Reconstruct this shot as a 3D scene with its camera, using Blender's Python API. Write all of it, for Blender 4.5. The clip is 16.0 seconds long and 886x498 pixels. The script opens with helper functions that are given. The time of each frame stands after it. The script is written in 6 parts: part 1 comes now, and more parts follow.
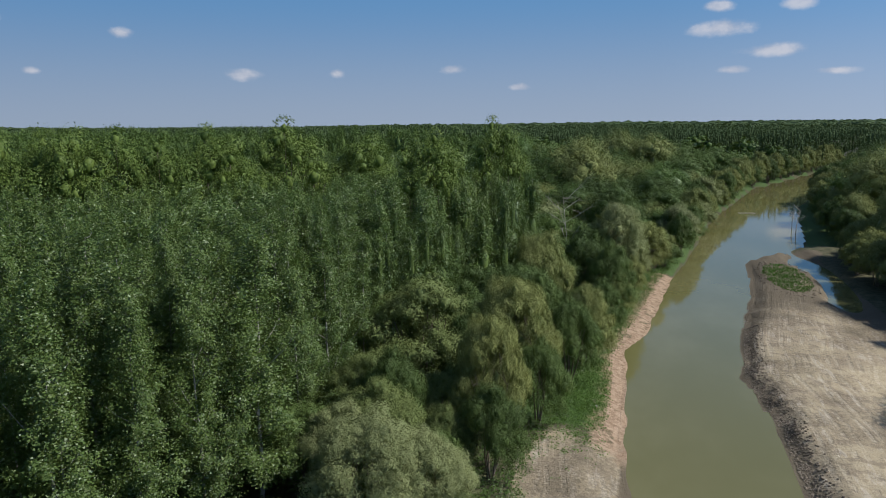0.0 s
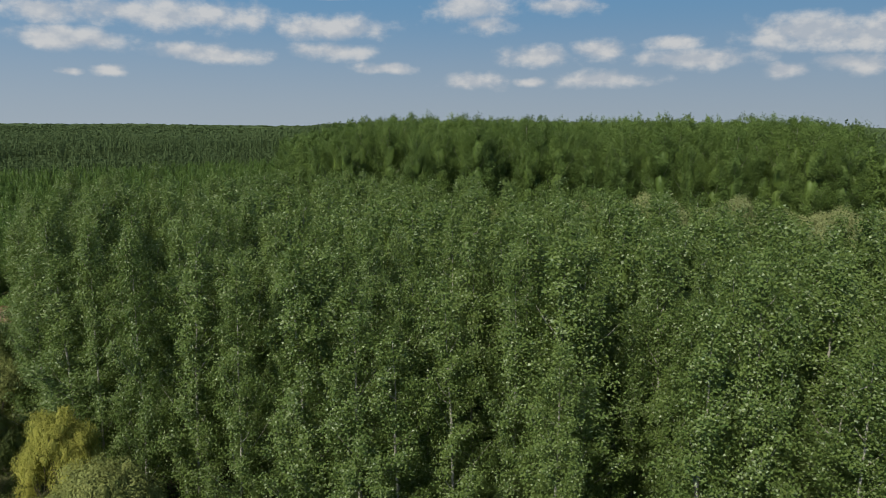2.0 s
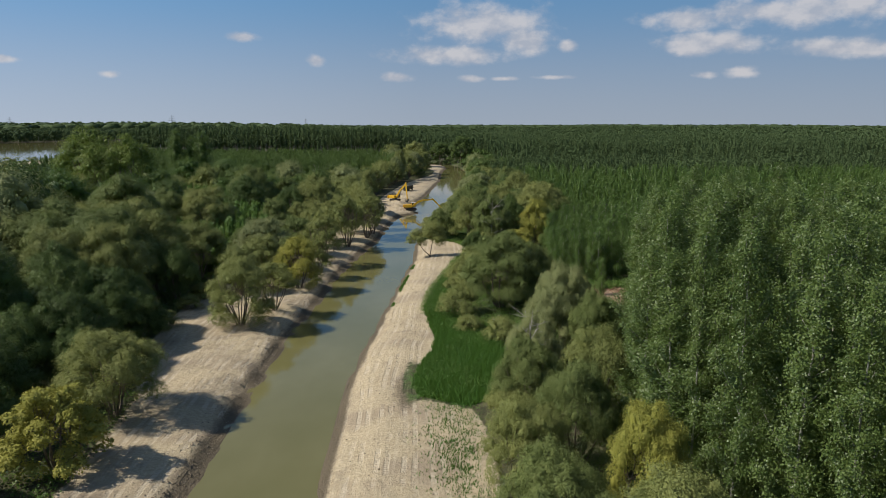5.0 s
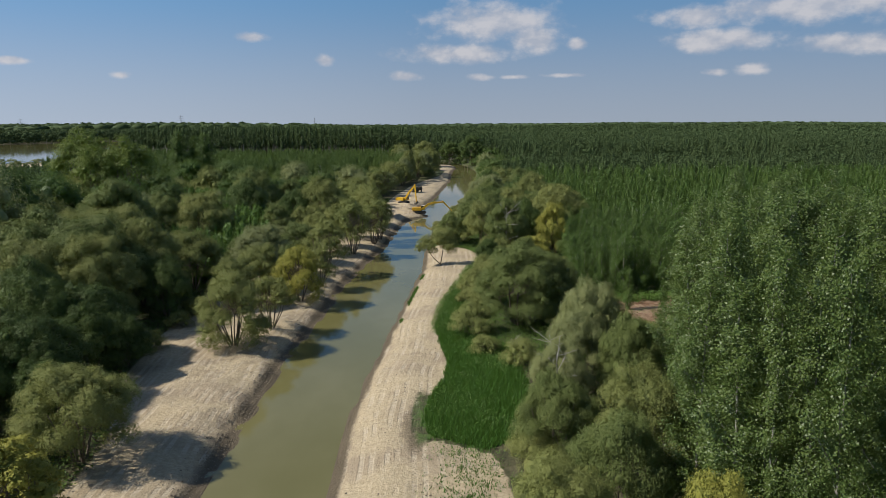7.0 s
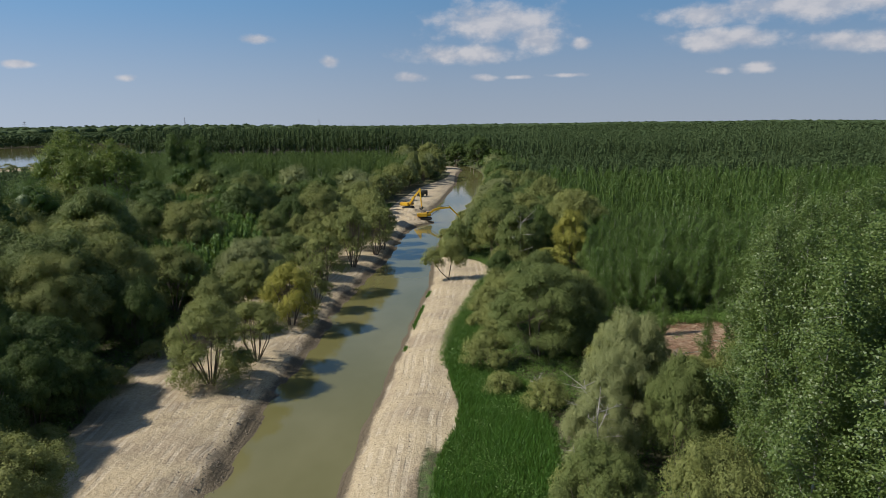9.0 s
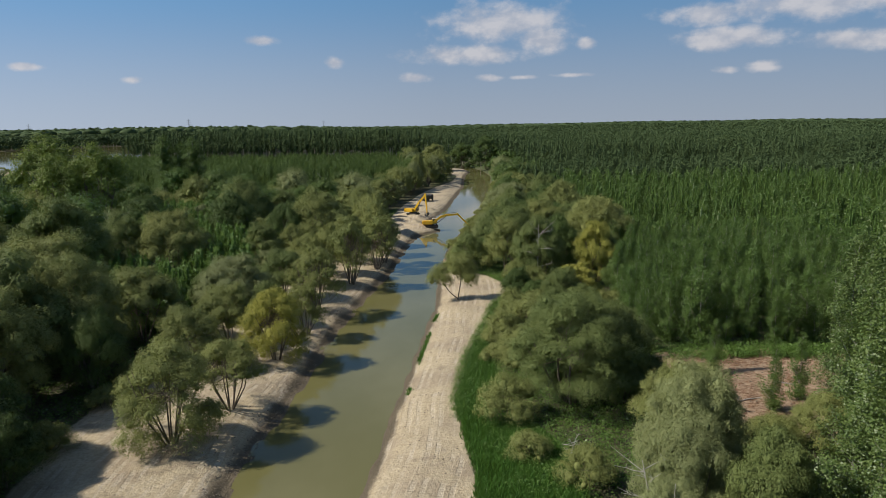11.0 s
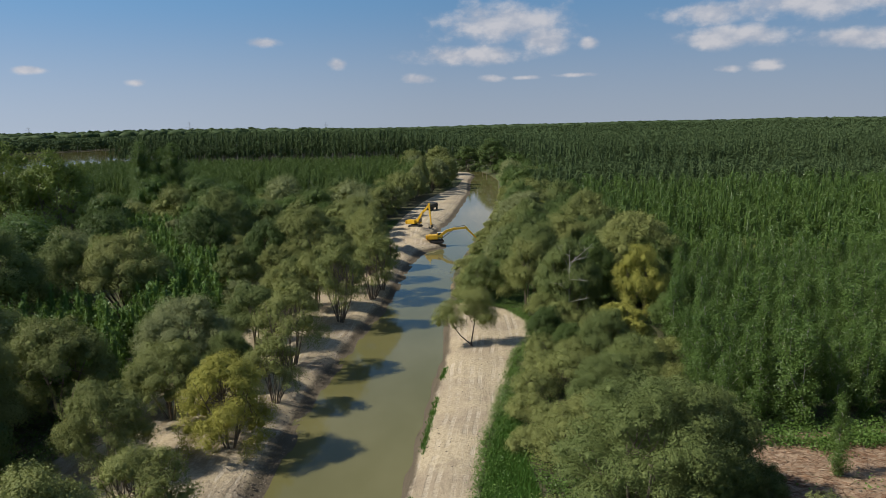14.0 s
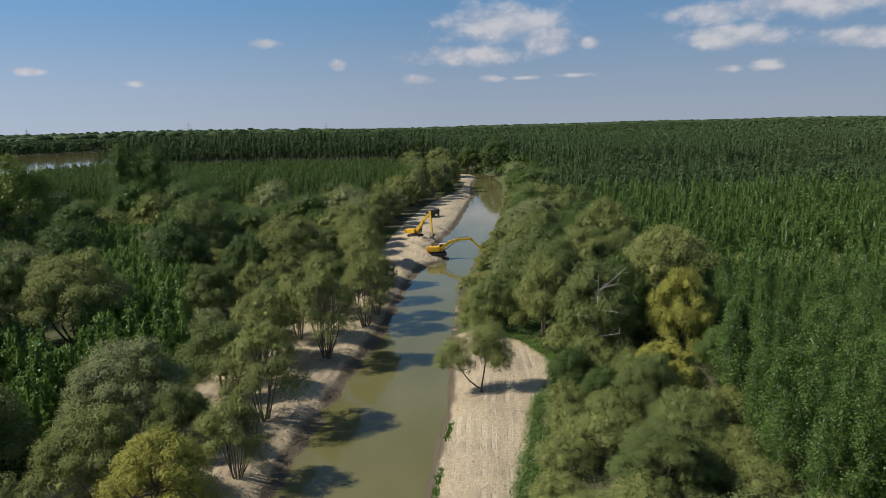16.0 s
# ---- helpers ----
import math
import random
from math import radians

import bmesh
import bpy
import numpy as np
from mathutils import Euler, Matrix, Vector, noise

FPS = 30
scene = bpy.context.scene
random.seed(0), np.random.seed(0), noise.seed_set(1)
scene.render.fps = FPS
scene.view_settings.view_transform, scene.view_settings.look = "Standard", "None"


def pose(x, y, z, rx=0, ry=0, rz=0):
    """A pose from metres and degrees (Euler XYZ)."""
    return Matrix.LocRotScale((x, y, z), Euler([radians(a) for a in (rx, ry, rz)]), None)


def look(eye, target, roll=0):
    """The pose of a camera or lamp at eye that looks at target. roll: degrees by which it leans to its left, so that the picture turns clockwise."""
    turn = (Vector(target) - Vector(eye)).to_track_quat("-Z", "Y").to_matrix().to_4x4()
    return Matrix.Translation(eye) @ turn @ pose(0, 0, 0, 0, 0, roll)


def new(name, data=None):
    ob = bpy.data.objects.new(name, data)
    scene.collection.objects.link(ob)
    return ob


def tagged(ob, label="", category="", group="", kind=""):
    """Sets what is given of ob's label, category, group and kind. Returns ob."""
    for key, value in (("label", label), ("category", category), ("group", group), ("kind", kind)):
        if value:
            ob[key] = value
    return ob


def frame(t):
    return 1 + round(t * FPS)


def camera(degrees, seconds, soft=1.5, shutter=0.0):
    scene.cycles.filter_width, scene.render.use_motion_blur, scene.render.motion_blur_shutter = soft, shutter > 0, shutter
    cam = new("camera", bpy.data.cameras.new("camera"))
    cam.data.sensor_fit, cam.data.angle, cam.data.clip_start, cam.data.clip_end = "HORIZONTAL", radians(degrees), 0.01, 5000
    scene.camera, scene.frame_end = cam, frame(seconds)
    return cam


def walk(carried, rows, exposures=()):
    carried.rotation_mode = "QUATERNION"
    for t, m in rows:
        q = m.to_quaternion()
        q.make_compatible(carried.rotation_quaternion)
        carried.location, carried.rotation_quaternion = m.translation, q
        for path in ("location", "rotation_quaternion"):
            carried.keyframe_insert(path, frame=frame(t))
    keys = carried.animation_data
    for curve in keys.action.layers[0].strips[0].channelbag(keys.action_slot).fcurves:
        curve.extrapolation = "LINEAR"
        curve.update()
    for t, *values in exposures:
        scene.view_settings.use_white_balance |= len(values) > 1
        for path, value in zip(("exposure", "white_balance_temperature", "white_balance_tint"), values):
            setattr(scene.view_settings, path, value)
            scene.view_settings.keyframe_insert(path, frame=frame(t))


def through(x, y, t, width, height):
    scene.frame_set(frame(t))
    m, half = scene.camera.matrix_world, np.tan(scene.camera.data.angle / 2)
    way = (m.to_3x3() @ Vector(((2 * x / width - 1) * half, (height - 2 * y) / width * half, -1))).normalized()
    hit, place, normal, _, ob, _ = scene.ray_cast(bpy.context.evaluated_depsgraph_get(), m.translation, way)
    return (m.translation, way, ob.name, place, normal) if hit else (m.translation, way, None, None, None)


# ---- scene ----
cam = camera(64.0, 16.0, 0.85)
ROWS = [
    (0.0, 0.0, 0.0, 35.0, 80.0, 0.55, -163.8),
    (0.5, 0.13, 0.05, 34.99, 80.24, 0.03, -135.92),
    (1.0, 0.15, 0.11, 35.0, 80.25, -0.32, -107.05),
    (1.5, 0.5, 0.09, 34.89, 80.16, -0.47, -78.01),
    (2.0, 0.85, -0.28, 34.88, 80.03, -0.38, -48.53),
    (2.5, 1.43, 0.1, 34.52, 80.02, -0.38, -20.41),
    (3.0, 2.17, 0.45, 34.25, 80.01, -0.28, -8.81),
    (3.5, 2.34, 0.69, 34.19, 79.95, -0.2, -4.92),
    (4.0, 2.23, 1.57, 34.21, 79.93, -0.25, -3.12),
    (6.5, 2.14, 13.06, 34.37, 79.83, 0.17, -1.05),
    (7.0, 2.03, 16.47, 34.43, 79.81, 0.25, -0.92),
    (7.5, 1.93, 20.13, 34.44, 79.81, 0.34, -0.8),
    (8.0, 1.82, 23.95, 34.46, 79.83, 0.42, -0.72),
    (8.5, 1.73, 27.94, 34.46, 79.84, 0.51, -0.63),
    (9.0, 1.66, 32.04, 34.44, 79.86, 0.62, -0.55),
    (11.5, 1.08, 54.26, 34.5, 79.91, 0.95, -0.08),
    (12.0, 0.96, 58.86, 34.52, 79.92, 1.04, -0.04),
    (12.5, 0.83, 63.55, 34.53, 79.94, 1.09, -0.01),
    (13.0, 0.71, 68.24, 34.6, 79.94, 1.16, 0.02),
    (13.5, 0.59, 72.96, 34.63, 79.96, 1.2, 0.06),
    (14.0, 0.44, 77.7, 34.72, 79.97, 1.23, 0.07),
    (14.5, 0.31, 82.48, 34.76, 79.98, 1.26, 0.09),
    (15.0, 0.19, 87.32, 34.74, 79.99, 1.28, 0.09),
    (15.5, 0.1, 92.13, 34.76, 79.99, 1.32, 0.11),
    (16.0, 0.02, 96.92, 34.79, 80.0, 1.37, 0.13),
]
walk(cam, [(t, pose(x, y, z, rx, ry, rz)) for t, x, y, z, rx, ry, rz in ROWS], [(0.0, 0.0, 6000, 10), (1.0, 0.05, 6450, 10), (1.6, 0.08, 6550, 9), (2.2, 0.05, 6750, 4), (3.0, 0.0, 6750, 4), (4.2, 0.0, 6600, 8), (6.3, 0.0, 6500, 10), (16.0, 0.0, 6500, 10)])

# ---- light ----
SUN_AZ, SUN_EL = -98.0, 43.0      # degrees clockwise from +y; the sun stands over the far side of the river
sun_way = Vector((math.sin(radians(SUN_AZ)) * math.cos(radians(SUN_EL)),
                  math.cos(radians(SUN_AZ)) * math.cos(radians(SUN_EL)), math.sin(radians(SUN_EL))))
lamp = new("sun", bpy.data.lights.new("sun", "SUN"))
lamp.data.energy, lamp.data.angle, lamp.data.color = 4.5, radians(0.55), (1.0, 0.95, 0.86)
lamp.matrix_world = look(sun_way * 100, (0, 0, 0))

world = bpy.data.worlds.new("sky")
scene.world = world
world.use_nodes = True
wn, wl = world.node_tree.nodes, world.node_tree.links
wn.clear()


def wnode(kind, **props):
    n = wn.new(kind)
    for k, v in props.items():
        if k == "op":
            n.operation = v
        elif k == "clamp":
            n.use_clamp = v
    return n


def wmath(op, a, b=None, clamp=False):
    n = wnode("ShaderNodeMath", op=op, clamp=clamp)
    for i, v in enumerate((a, b)):
        if v is None:
            continue
        if isinstance(v, (int, float)):
            n.inputs[i].default_value = v
        else:
            wl.new(v, n.inputs[i])
    return n.outputs[0]


sky = wn.new("ShaderNodeTexSky")
sky.sky_type, sky.sun_disc = "NISHITA", False
sky.sun_elevation, sky.sun_rotation = radians(SUN_EL), radians(SUN_AZ)
sky.altitude, sky.air_density, sky.dust_density, sky.ozone_density = 0, 1.0, 0.3, 2.5
geo = wn.new("ShaderNodeTexCoord")
sep = wn.new("ShaderNodeSeparateXYZ")
wl.new(geo.outputs["Generated"], sep.inputs[0])
az = wmath("ARCTAN2", sep.outputs[0], sep.outputs[1])
el = wmath("ARCSINE", sep.outputs[2])
azel = wn.new("ShaderNodeCombineXYZ")
wl.new(az, azel.inputs[0])
wl.new(el, azel.inputs[1])
cloud_state = {"d": None}


def cloud(a, e, w, h):
    """A cloud in the sky at azimuth a and elevation e, half sizes w and h, all in degrees."""
    s = wnode("ShaderNodeVectorMath", op="SUBTRACT")
    wl.new(azel.outputs[0], s.inputs[0])
    s.inputs[1].default_value = (radians(a), radians(e), 0)
    m = wnode("ShaderNodeVectorMath", op="MULTIPLY")
    wl.new(s.outputs[0], m.inputs[0])
    m.inputs[1].default_value = (1 / radians(w), 1 / radians(h), 0)
    ln = wnode("ShaderNodeVectorMath", op="LENGTH")
    wl.new(m.outputs[0], ln.inputs[0])
    d = ln.outputs["Value"]
    cloud_state["d"] = d if cloud_state["d"] is None else wmath("MINIMUM", cloud_state["d"], d)


cloud(4.7, 7.5, 5.5, 1.6)
cloud(2.5, 5.2, 5.3, 0.8)
cloud(7.8, 6.2, 2.7, 1.1)
cloud(-13.6, 6.3, 1.3, 0.4)
cloud(-8.2, 4.7, 0.8, 0.5)
cloud(-29.6, 4.2, 1.1, 0.3)
cloud(-1.9, 3.5, 1.4, 0.4)
cloud(-22.9, 3.4, 0.8, 0.3)
cloud(11.3, 5.8, 0.9, 0.5)
cloud(20.2, 7.6, 3.9, 0.7)
cloud(26.1, 7.7, 5.5, 1.1)
cloud(21.4, 5.8, 3.4, 0.9)
cloud(29.8, 5.2, 3.4, 0.7)
cloud(24.0, 3.8, 1.4, 0.4)
cloud(21.5, 3.5, 0.9, 0.3)
cloud(3.9, 3.4, 1.1, 0.3)
cloud(6.5, 3.4, 1.1, 0.2)
cloud(10.4, 3.5, 1.6, 0.2)
cloud(20.2, 7.4, 3.2, 0.9)
cloud(29.3, 7.8, 6.9, 1.3)
cloud(21.4, 5.7, 4.3, 0.9)
cloud(31.2, 5.0, 4.3, 0.7)
cloud(40.0, 7.2, 4.6, 1.1)
cloud(40.0, 5.5, 3.4, 0.8)
cloud(44.1, 4.3, 2.5, 0.5)
cloud(50.5, 8.8, 3.7, 1.1)
cloud(51.8, 7.6, 2.3, 0.9)
cloud(57.8, 8.9, 2.7, 0.7)
cloud(55.8, 5.2, 3.2, 0.9)
cloud(60.5, 5.7, 2.5, 0.8)
cloud(51.0, 3.3, 2.5, 0.8)
cloud(66.0, 6.1, 2.2, 0.6)
cloud(67.5, 4.9, 5.0, 0.8)
cloud(75.2, 6.5, 5.0, 1.3)
cloud(55.4, 3.3, 1.4, 0.4)
cloud(61.0, 3.5, 4.1, 0.7)
cloud(73.8, 4.0, 1.6, 0.6)
cloud(24.0, 3.6, 1.4, 0.4)
cloud(77.5, 4.4, 2.3, 0.7)
cloud(78.9, 6.2, 5.5, 1.4)
cloud(88.9, 5.9, 5.9, 1.6)
cloud(82.8, 5.9, 3.7, 1.4)
cloud(78.8, 4.2, 1.6, 0.8)
cloud(93.7, 8.7, 3.2, 0.9)
cloud(99.0, 7.2, 2.3, 0.8)
cloud(99.6, 5.5, 3.0, 0.9)
cloud(104.4, 5.5, 2.1, 0.9)
cloud(100.7, 4.0, 3.7, 0.5)
cloud(109.5, 7.2, 2.5, 0.9)
cloud(113.9, 6.6, 2.1, 0.7)
cloud(120.6, 8.2, 5.5, 1.3)
cloud(121.3, 6.2, 3.0, 1.0)
cloud(124.0, 3.8, 2.1, 0.5)
cloud(131.6, 7.4, 1.4, 0.4)
cloud(134.3, 3.9, 0.6, 0.3)
cloud(148.5, 3.8, 1.4, 0.5)
cloud(155.6, 4.0, 0.7, 0.4)
cloud(164.6, 4.2, 1.0, 0.4)
cloud(169.8, 2.8, 0.9, 0.3)
cloud(-175.7, 6.7, 2.5, 0.6)
cloud(-172.0, 5.0, 2.1, 0.5)
cloud(-174.4, 3.7, 1.1, 0.3)
cloud(-167.8, 3.4, 1.4, 0.3)
cloud(140.1, 6.6, 0.9, 0.4)
cloud(-175.7, 8.2, 1.1, 0.4)
cloud(-170.4, 8.1, 1.1, 0.5)
cloud(38.5, 9.3, 3.6, 0.16)
stretch = wnode("ShaderNodeVectorMath", op="MULTIPLY")
wl.new(azel.outputs[0], stretch.inputs[0])
stretch.inputs[1].default_value = (1.0, 1.45, 1.0)
puff = wn.new("ShaderNodeTexNoise")
puff.inputs["Scale"].default_value, puff.inputs["Detail"].default_value, puff.inputs["Roughness"].default_value = 24, 7, 0.56
wl.new(stretch.outputs[0], puff.inputs["Vector"])
body = wmath("SUBTRACT", 1.2, cloud_state["d"])
body = wmath("ADD", body, wmath("MULTIPLY", wmath("SUBTRACT", puff.outputs[0], 0.5), 2.0))
mask = wn.new("ShaderNodeMapRange")
mask.interpolation_type = "SMOOTHSTEP"
mask.inputs[1].default_value, mask.inputs[2].default_value = 0.0, 0.95
wl.new(body, mask.inputs[0])
mask.inputs[4].default_value = 0.75
above = wnode("ShaderNodeVectorMath", op="ADD")
wl.new(stretch.outputs[0], above.inputs[0])
above.inputs[1].default_value = (-0.006, 0.018, 0)
puff2 = wn.new("ShaderNodeTexNoise")
puff2.inputs["Scale"].default_value, puff2.inputs["Detail"].default_value, puff2.inputs["Roughness"].default_value = 24, 3, 0.52
wl.new(above.outputs[0], puff2.inputs["Vector"])
shade = wn.new("ShaderNodeMapRange")
shade.inputs[1].default_value, shade.inputs[2].default_value = -0.10, 0.12
wl.new(wmath("SUBTRACT", puff.outputs[0], puff2.outputs[0]), shade.inputs[0])
white = wn.new("ShaderNodeMix")
white.data_type = "RGBA"
white.inputs[6].default_value, white.inputs[7].default_value = (5.3, 5.5, 6.2, 1), (7.6, 7.3, 7.4, 1)
wl.new(shade.outputs[0], white.inputs[0])
def fade(lo, hi):
    n = wn.new("ShaderNodeMapRange")
    n.interpolation_type = "SMOOTHSTEP"
    for i, v in zip((1, 2, 3, 4), (lo, hi, 1.0, 0.0)):
        n.inputs[i].default_value = v
    wl.new(el, n.inputs[0])
    return n.outputs[0]


def over(f, below, above_):
    n = wn.new("ShaderNodeMix")
    n.data_type = "RGBA"
    wl.new(f, n.inputs[0])
    for v, sock in ((below, n.inputs[7]), (above_, n.inputs[6])):
        if isinstance(v, tuple):
            sock.default_value = v
        else:
            wl.new(v, sock)
    return n.outputs[2]


# a hazy summer horizon under a deeper blue
airy = over(fade(-0.03, 0.21), (3.9, 4.55, 5.5, 1), over(fade(0.12, 0.5), (1.3, 3.15, 5.7, 1), sky.outputs[0]))
toward_sun = wmath("MAXIMUM", wmath("MULTIPLY", sep.outputs[0], -1.0), 0.0)
glow = wn.new("ShaderNodeVectorMath")
glow.operation = "SCALE"
wl.new(airy, glow.inputs[0])
away = wmath("MAXIMUM", sep.outputs[0], 0.0)
wl.new(wmath("SUBTRACT", wmath("ADD", 1.0, wmath("MULTIPLY", toward_sun, 0.48)), wmath("MULTIPLY", away, 0.08)), glow.inputs["Scale"])
mixed = wn.new("ShaderNodeMix")
mixed.data_type = "RGBA"
wl.new(mask.outputs[0], mixed.inputs[0])
wl.new(glow.outputs[0], mixed.inputs[6])
wl.new(white.outputs[2], mixed.inputs[7])
back = wn.new("ShaderNodeBackground")
back.inputs[1].default_value = 0.085
wl.new(mixed.outputs[2], back.inputs[0])
wout = wn.new("ShaderNodeOutputWorld")
wl.new(back.outputs[0], wout.inputs[0])


# ---- materials ----
class Mat:
    """A small helper to write node materials."""

    def __init__(self, name):
        self.m = bpy.data.materials.new(name)
        self.m.use_nodes = True
        self.t = self.m.node_tree
        self.n, self.l = self.t.nodes, self.t.links
        self.b = self.n["Principled BSDF"]
        self.out = self.n["Material Output"]

    def put(self, v, socket):
        if isinstance(v, (int, float)):
            socket.default_value = v
        elif isinstance(v, tuple):
            socket.default_value = v if len(v) == len(socket.default_value) else (*v, 1)
        else:
            self.l.new(v, socket)

    def pos(self, sx=1, sy=1, sz=1):
        g = self.n.new("ShaderNodeNewGeometry")
        v = self.n.new("ShaderNodeVectorMath")
        v.operation = "MULTIPLY"
        self.l.new(g.outputs["Position"], v.inputs[0])
        v.inputs[1].default_value = (sx, sy, sz)
        return v.outputs[0]

    def noise(self, scale, detail=4, rough=0.6, vec=None, distort=0.0):
        x = self.n.new("ShaderNodeTexNoise")
        x.inputs["Scale"].default_value, x.inputs["Detail"].default_value = scale, detail
        x.inputs["Roughness"].default_value, x.inputs["Distortion"].default_value = rough, distort
        self.l.new(vec if vec is not None else self.pos(), x.inputs["Vector"])
        return x.outputs[0]

    def ramp(self, v, lo, hi, a=0.0, b=1.0):
        r = self.n.new("ShaderNodeMapRange")
        r.interpolation_type = "SMOOTHSTEP"
        self.put(v, r.inputs[0])
        for i, x in zip((1, 2, 3, 4), (lo, hi, a, b)):
            r.inputs[i].default_value = x
        return r.outputs[0]

    def mix(self, f, a, b, mode="MIX"):
        x = self.n.new("ShaderNodeMix")
        x.data_type, x.blend_type = "RGBA", mode
        self.put(f, x.inputs[0])
        self.put(a, x.inputs[6])
        self.put(b, x.inputs[7])
        return x.outputs[2]

    def math(self, op, a, b=0.0):
        x = self.n.new("ShaderNodeMath")
        x.operation = op
        self.put(a, x.inputs[0])
        self.put(b, x.inputs[1])
        return x.outputs[0]

    def attr(self, name):
        x = self.n.new("ShaderNodeAttribute")
        x.attribute_name = name
        return x.outputs["Fac"]

    def bump(self, height, strength, distance):
        x = self.n.new("ShaderNodeBump")
        x.inputs["Strength"].default_value, x.inputs["Distance"].default_value = strength, distance
        self.l.new(height, x.inputs["Height"])
        self.l.new(x.outputs[0], self.b.inputs["Normal"])

    def island(self):
        return self.n.new("ShaderNodeNewGeometry").outputs["Random Per Island"]

    def object_random(self):
        return self.n.new("ShaderNodeObjectInfo").outputs["Random"]


def leaf_material(name, dark, light, tip, gloss=0.45, through=0.28, shine=0.28, vary=0.0, pale=0.0, contrast=0.6):
    """Foliage: every leaf its own tone, every tree a little greener or paler; light comes through the leaves.
    pale: the share of leaves coloured whitish, standing in for sun glints as well as upturned undersides."""
    k = Mat(name)
    leaf = k.island()
    per_leaf = k.mix(k.math("ADD", 0.5 - contrast / 2, k.math("MULTIPLY", leaf, contrast)), dark, light)
    patch = k.ramp(k.noise(0.09, 2, 0.5), 0.35, 0.68)
    c = k.mix(k.math("MULTIPLY", patch, 0.45), per_leaf, k.mix(0.5, per_leaf, tip))
    c = k.mix(k.math("MULTIPLY", k.object_random(), 0.45), c, k.mix(0.6, c, tip))
    if vary:
        deep = tuple(0.62 * a for a in dark)
        c = k.mix(k.math("MULTIPLY", k.ramp(k.object_random(), 0.75, 0.0), vary), c, deep)
    if pale:
        # glints put into the colour: a few leaves whitened at random
        c = k.mix(k.math("MULTIPLY", k.ramp(leaf, 1.0 - pale, 1.001 - pale), 0.8), c, (0.37, 0.44, 0.25))
    k.put(c, k.b.inputs["Base Color"])
    k.b.inputs["Roughness"].default_value = gloss
    k.b.inputs["Specular IOR Level"].default_value = shine
    tr = k.n.new("ShaderNodeBsdfTranslucent")
    k.put(k.mix(0.5, c, (0.16, 0.22, 0.03)), tr.inputs[0])
    ms = k.n.new("ShaderNodeMixShader")
    ms.inputs[0].default_value = through
    k.l.new(k.b.outputs[0], ms.inputs[1])
    k.l.new(tr.outputs[0], ms.inputs[2])
    k.l.new(ms.outputs[0], k.out.inputs[0])
    return k.m


def plain_material(name, a, b, scale=1.0, rough=0.8, bump=0.0, metal=0.0):
    k = Mat(name)
    f = k.ramp(k.noise(scale, 5, 0.65), 0.35, 0.65)
    k.put(k.mix(f, a, b), k.b.inputs["Base Color"])
    k.b.inputs["Roughness"].default_value, k.b.inputs["Metallic"].default_value = rough, metal
    if bump:
        k.bump(k.noise(scale * 4, 6, 0.7), 1.0, bump)
    return k.m


POPLAR = leaf_material("poplar_leaf", (0.078, 0.134, 0.032), (0.184, 0.245, 0.066), (0.150, 0.205, 0.056), 0.42, 0.32, 0.35, 0.2, 0.045, 1.0)
YOUNG = leaf_material("young_poplar_leaf", (0.061, 0.120, 0.025), (0.132, 0.204, 0.044), (0.122, 0.188, 0.042), 0.45, 0.28, 0.25, 0.0, 0.03, 0.9)
MATURE = leaf_material("mature_forest_leaf", (0.060, 0.106, 0.024), (0.126, 0.186, 0.042), (0.136, 0.188, 0.042), 0.5, 0.2, 0.2, 0.3, 0.0, 0.8)
THICKET = leaf_material("thicket_leaf", (0.078, 0.158, 0.030), (0.160, 0.258, 0.055), (0.146, 0.236, 0.048), 0.45, 0.32)
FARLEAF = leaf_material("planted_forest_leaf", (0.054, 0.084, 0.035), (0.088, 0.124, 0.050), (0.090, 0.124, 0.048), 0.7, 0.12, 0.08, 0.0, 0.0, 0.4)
WILLOW = leaf_material("willow_leaf", (0.138, 0.172, 0.047), (0.280, 0.298, 0.100), (0.294, 0.290, 0.086), 0.6, 0.1, 0.16, 0.22)
GREYWILLOW = leaf_material("grey_willow_leaf", (0.176, 0.205, 0.080), (0.304, 0.325, 0.140), (0.290, 0.305, 0.116), 0.6, 0.1, 0.18, 0.3)
BROADLEAF = leaf_material("broad_poplar_leaf", (0.084, 0.138, 0.027), (0.172, 0.230, 0.048), (0.176, 0.228, 0.046), 0.5, 0.22, 0.2, 0.2, 0.0, 0.8)
YELLOW = leaf_material("yellowing_willow_leaf", (0.232, 0.236, 0.046), (0.390, 0.376, 0.082), (0.395, 0.358, 0.072), 0.6, 0.15, 0.16)
# dark trees' own green; on the far bank it also stands in for shade
DARKLEAF = leaf_material("dark_alder_leaf", (0.060, 0.098, 0.026), (0.124, 0.172, 0.044), (0.128, 0.174, 0.044), 0.5, 0.10, 0.15, 0.4)
LIGHTLEAF = leaf_material("light_poplar_leaf", (0.125, 0.178, 0.030), (0.215, 0.270, 0.052), (0.215, 0.260, 0.050), 0.5, 0.25)
OLIVE = leaf_material("dark_willow_leaf", (0.098, 0.136, 0.038), (0.205, 0.240, 0.078), (0.200, 0.230, 0.068), 0.6, 0.1, 0.16, 0.2)
REED = leaf_material("meadow_grass_blade", (0.056, 0.142, 0.022), (0.100, 0.225, 0.036), (0.105, 0.205, 0.038), 0.5, 0.3)
BARK = plain_material("bark", (0.16, 0.13, 0.10), (0.28, 0.25, 0.20), 3.0, 0.9, 0.03)
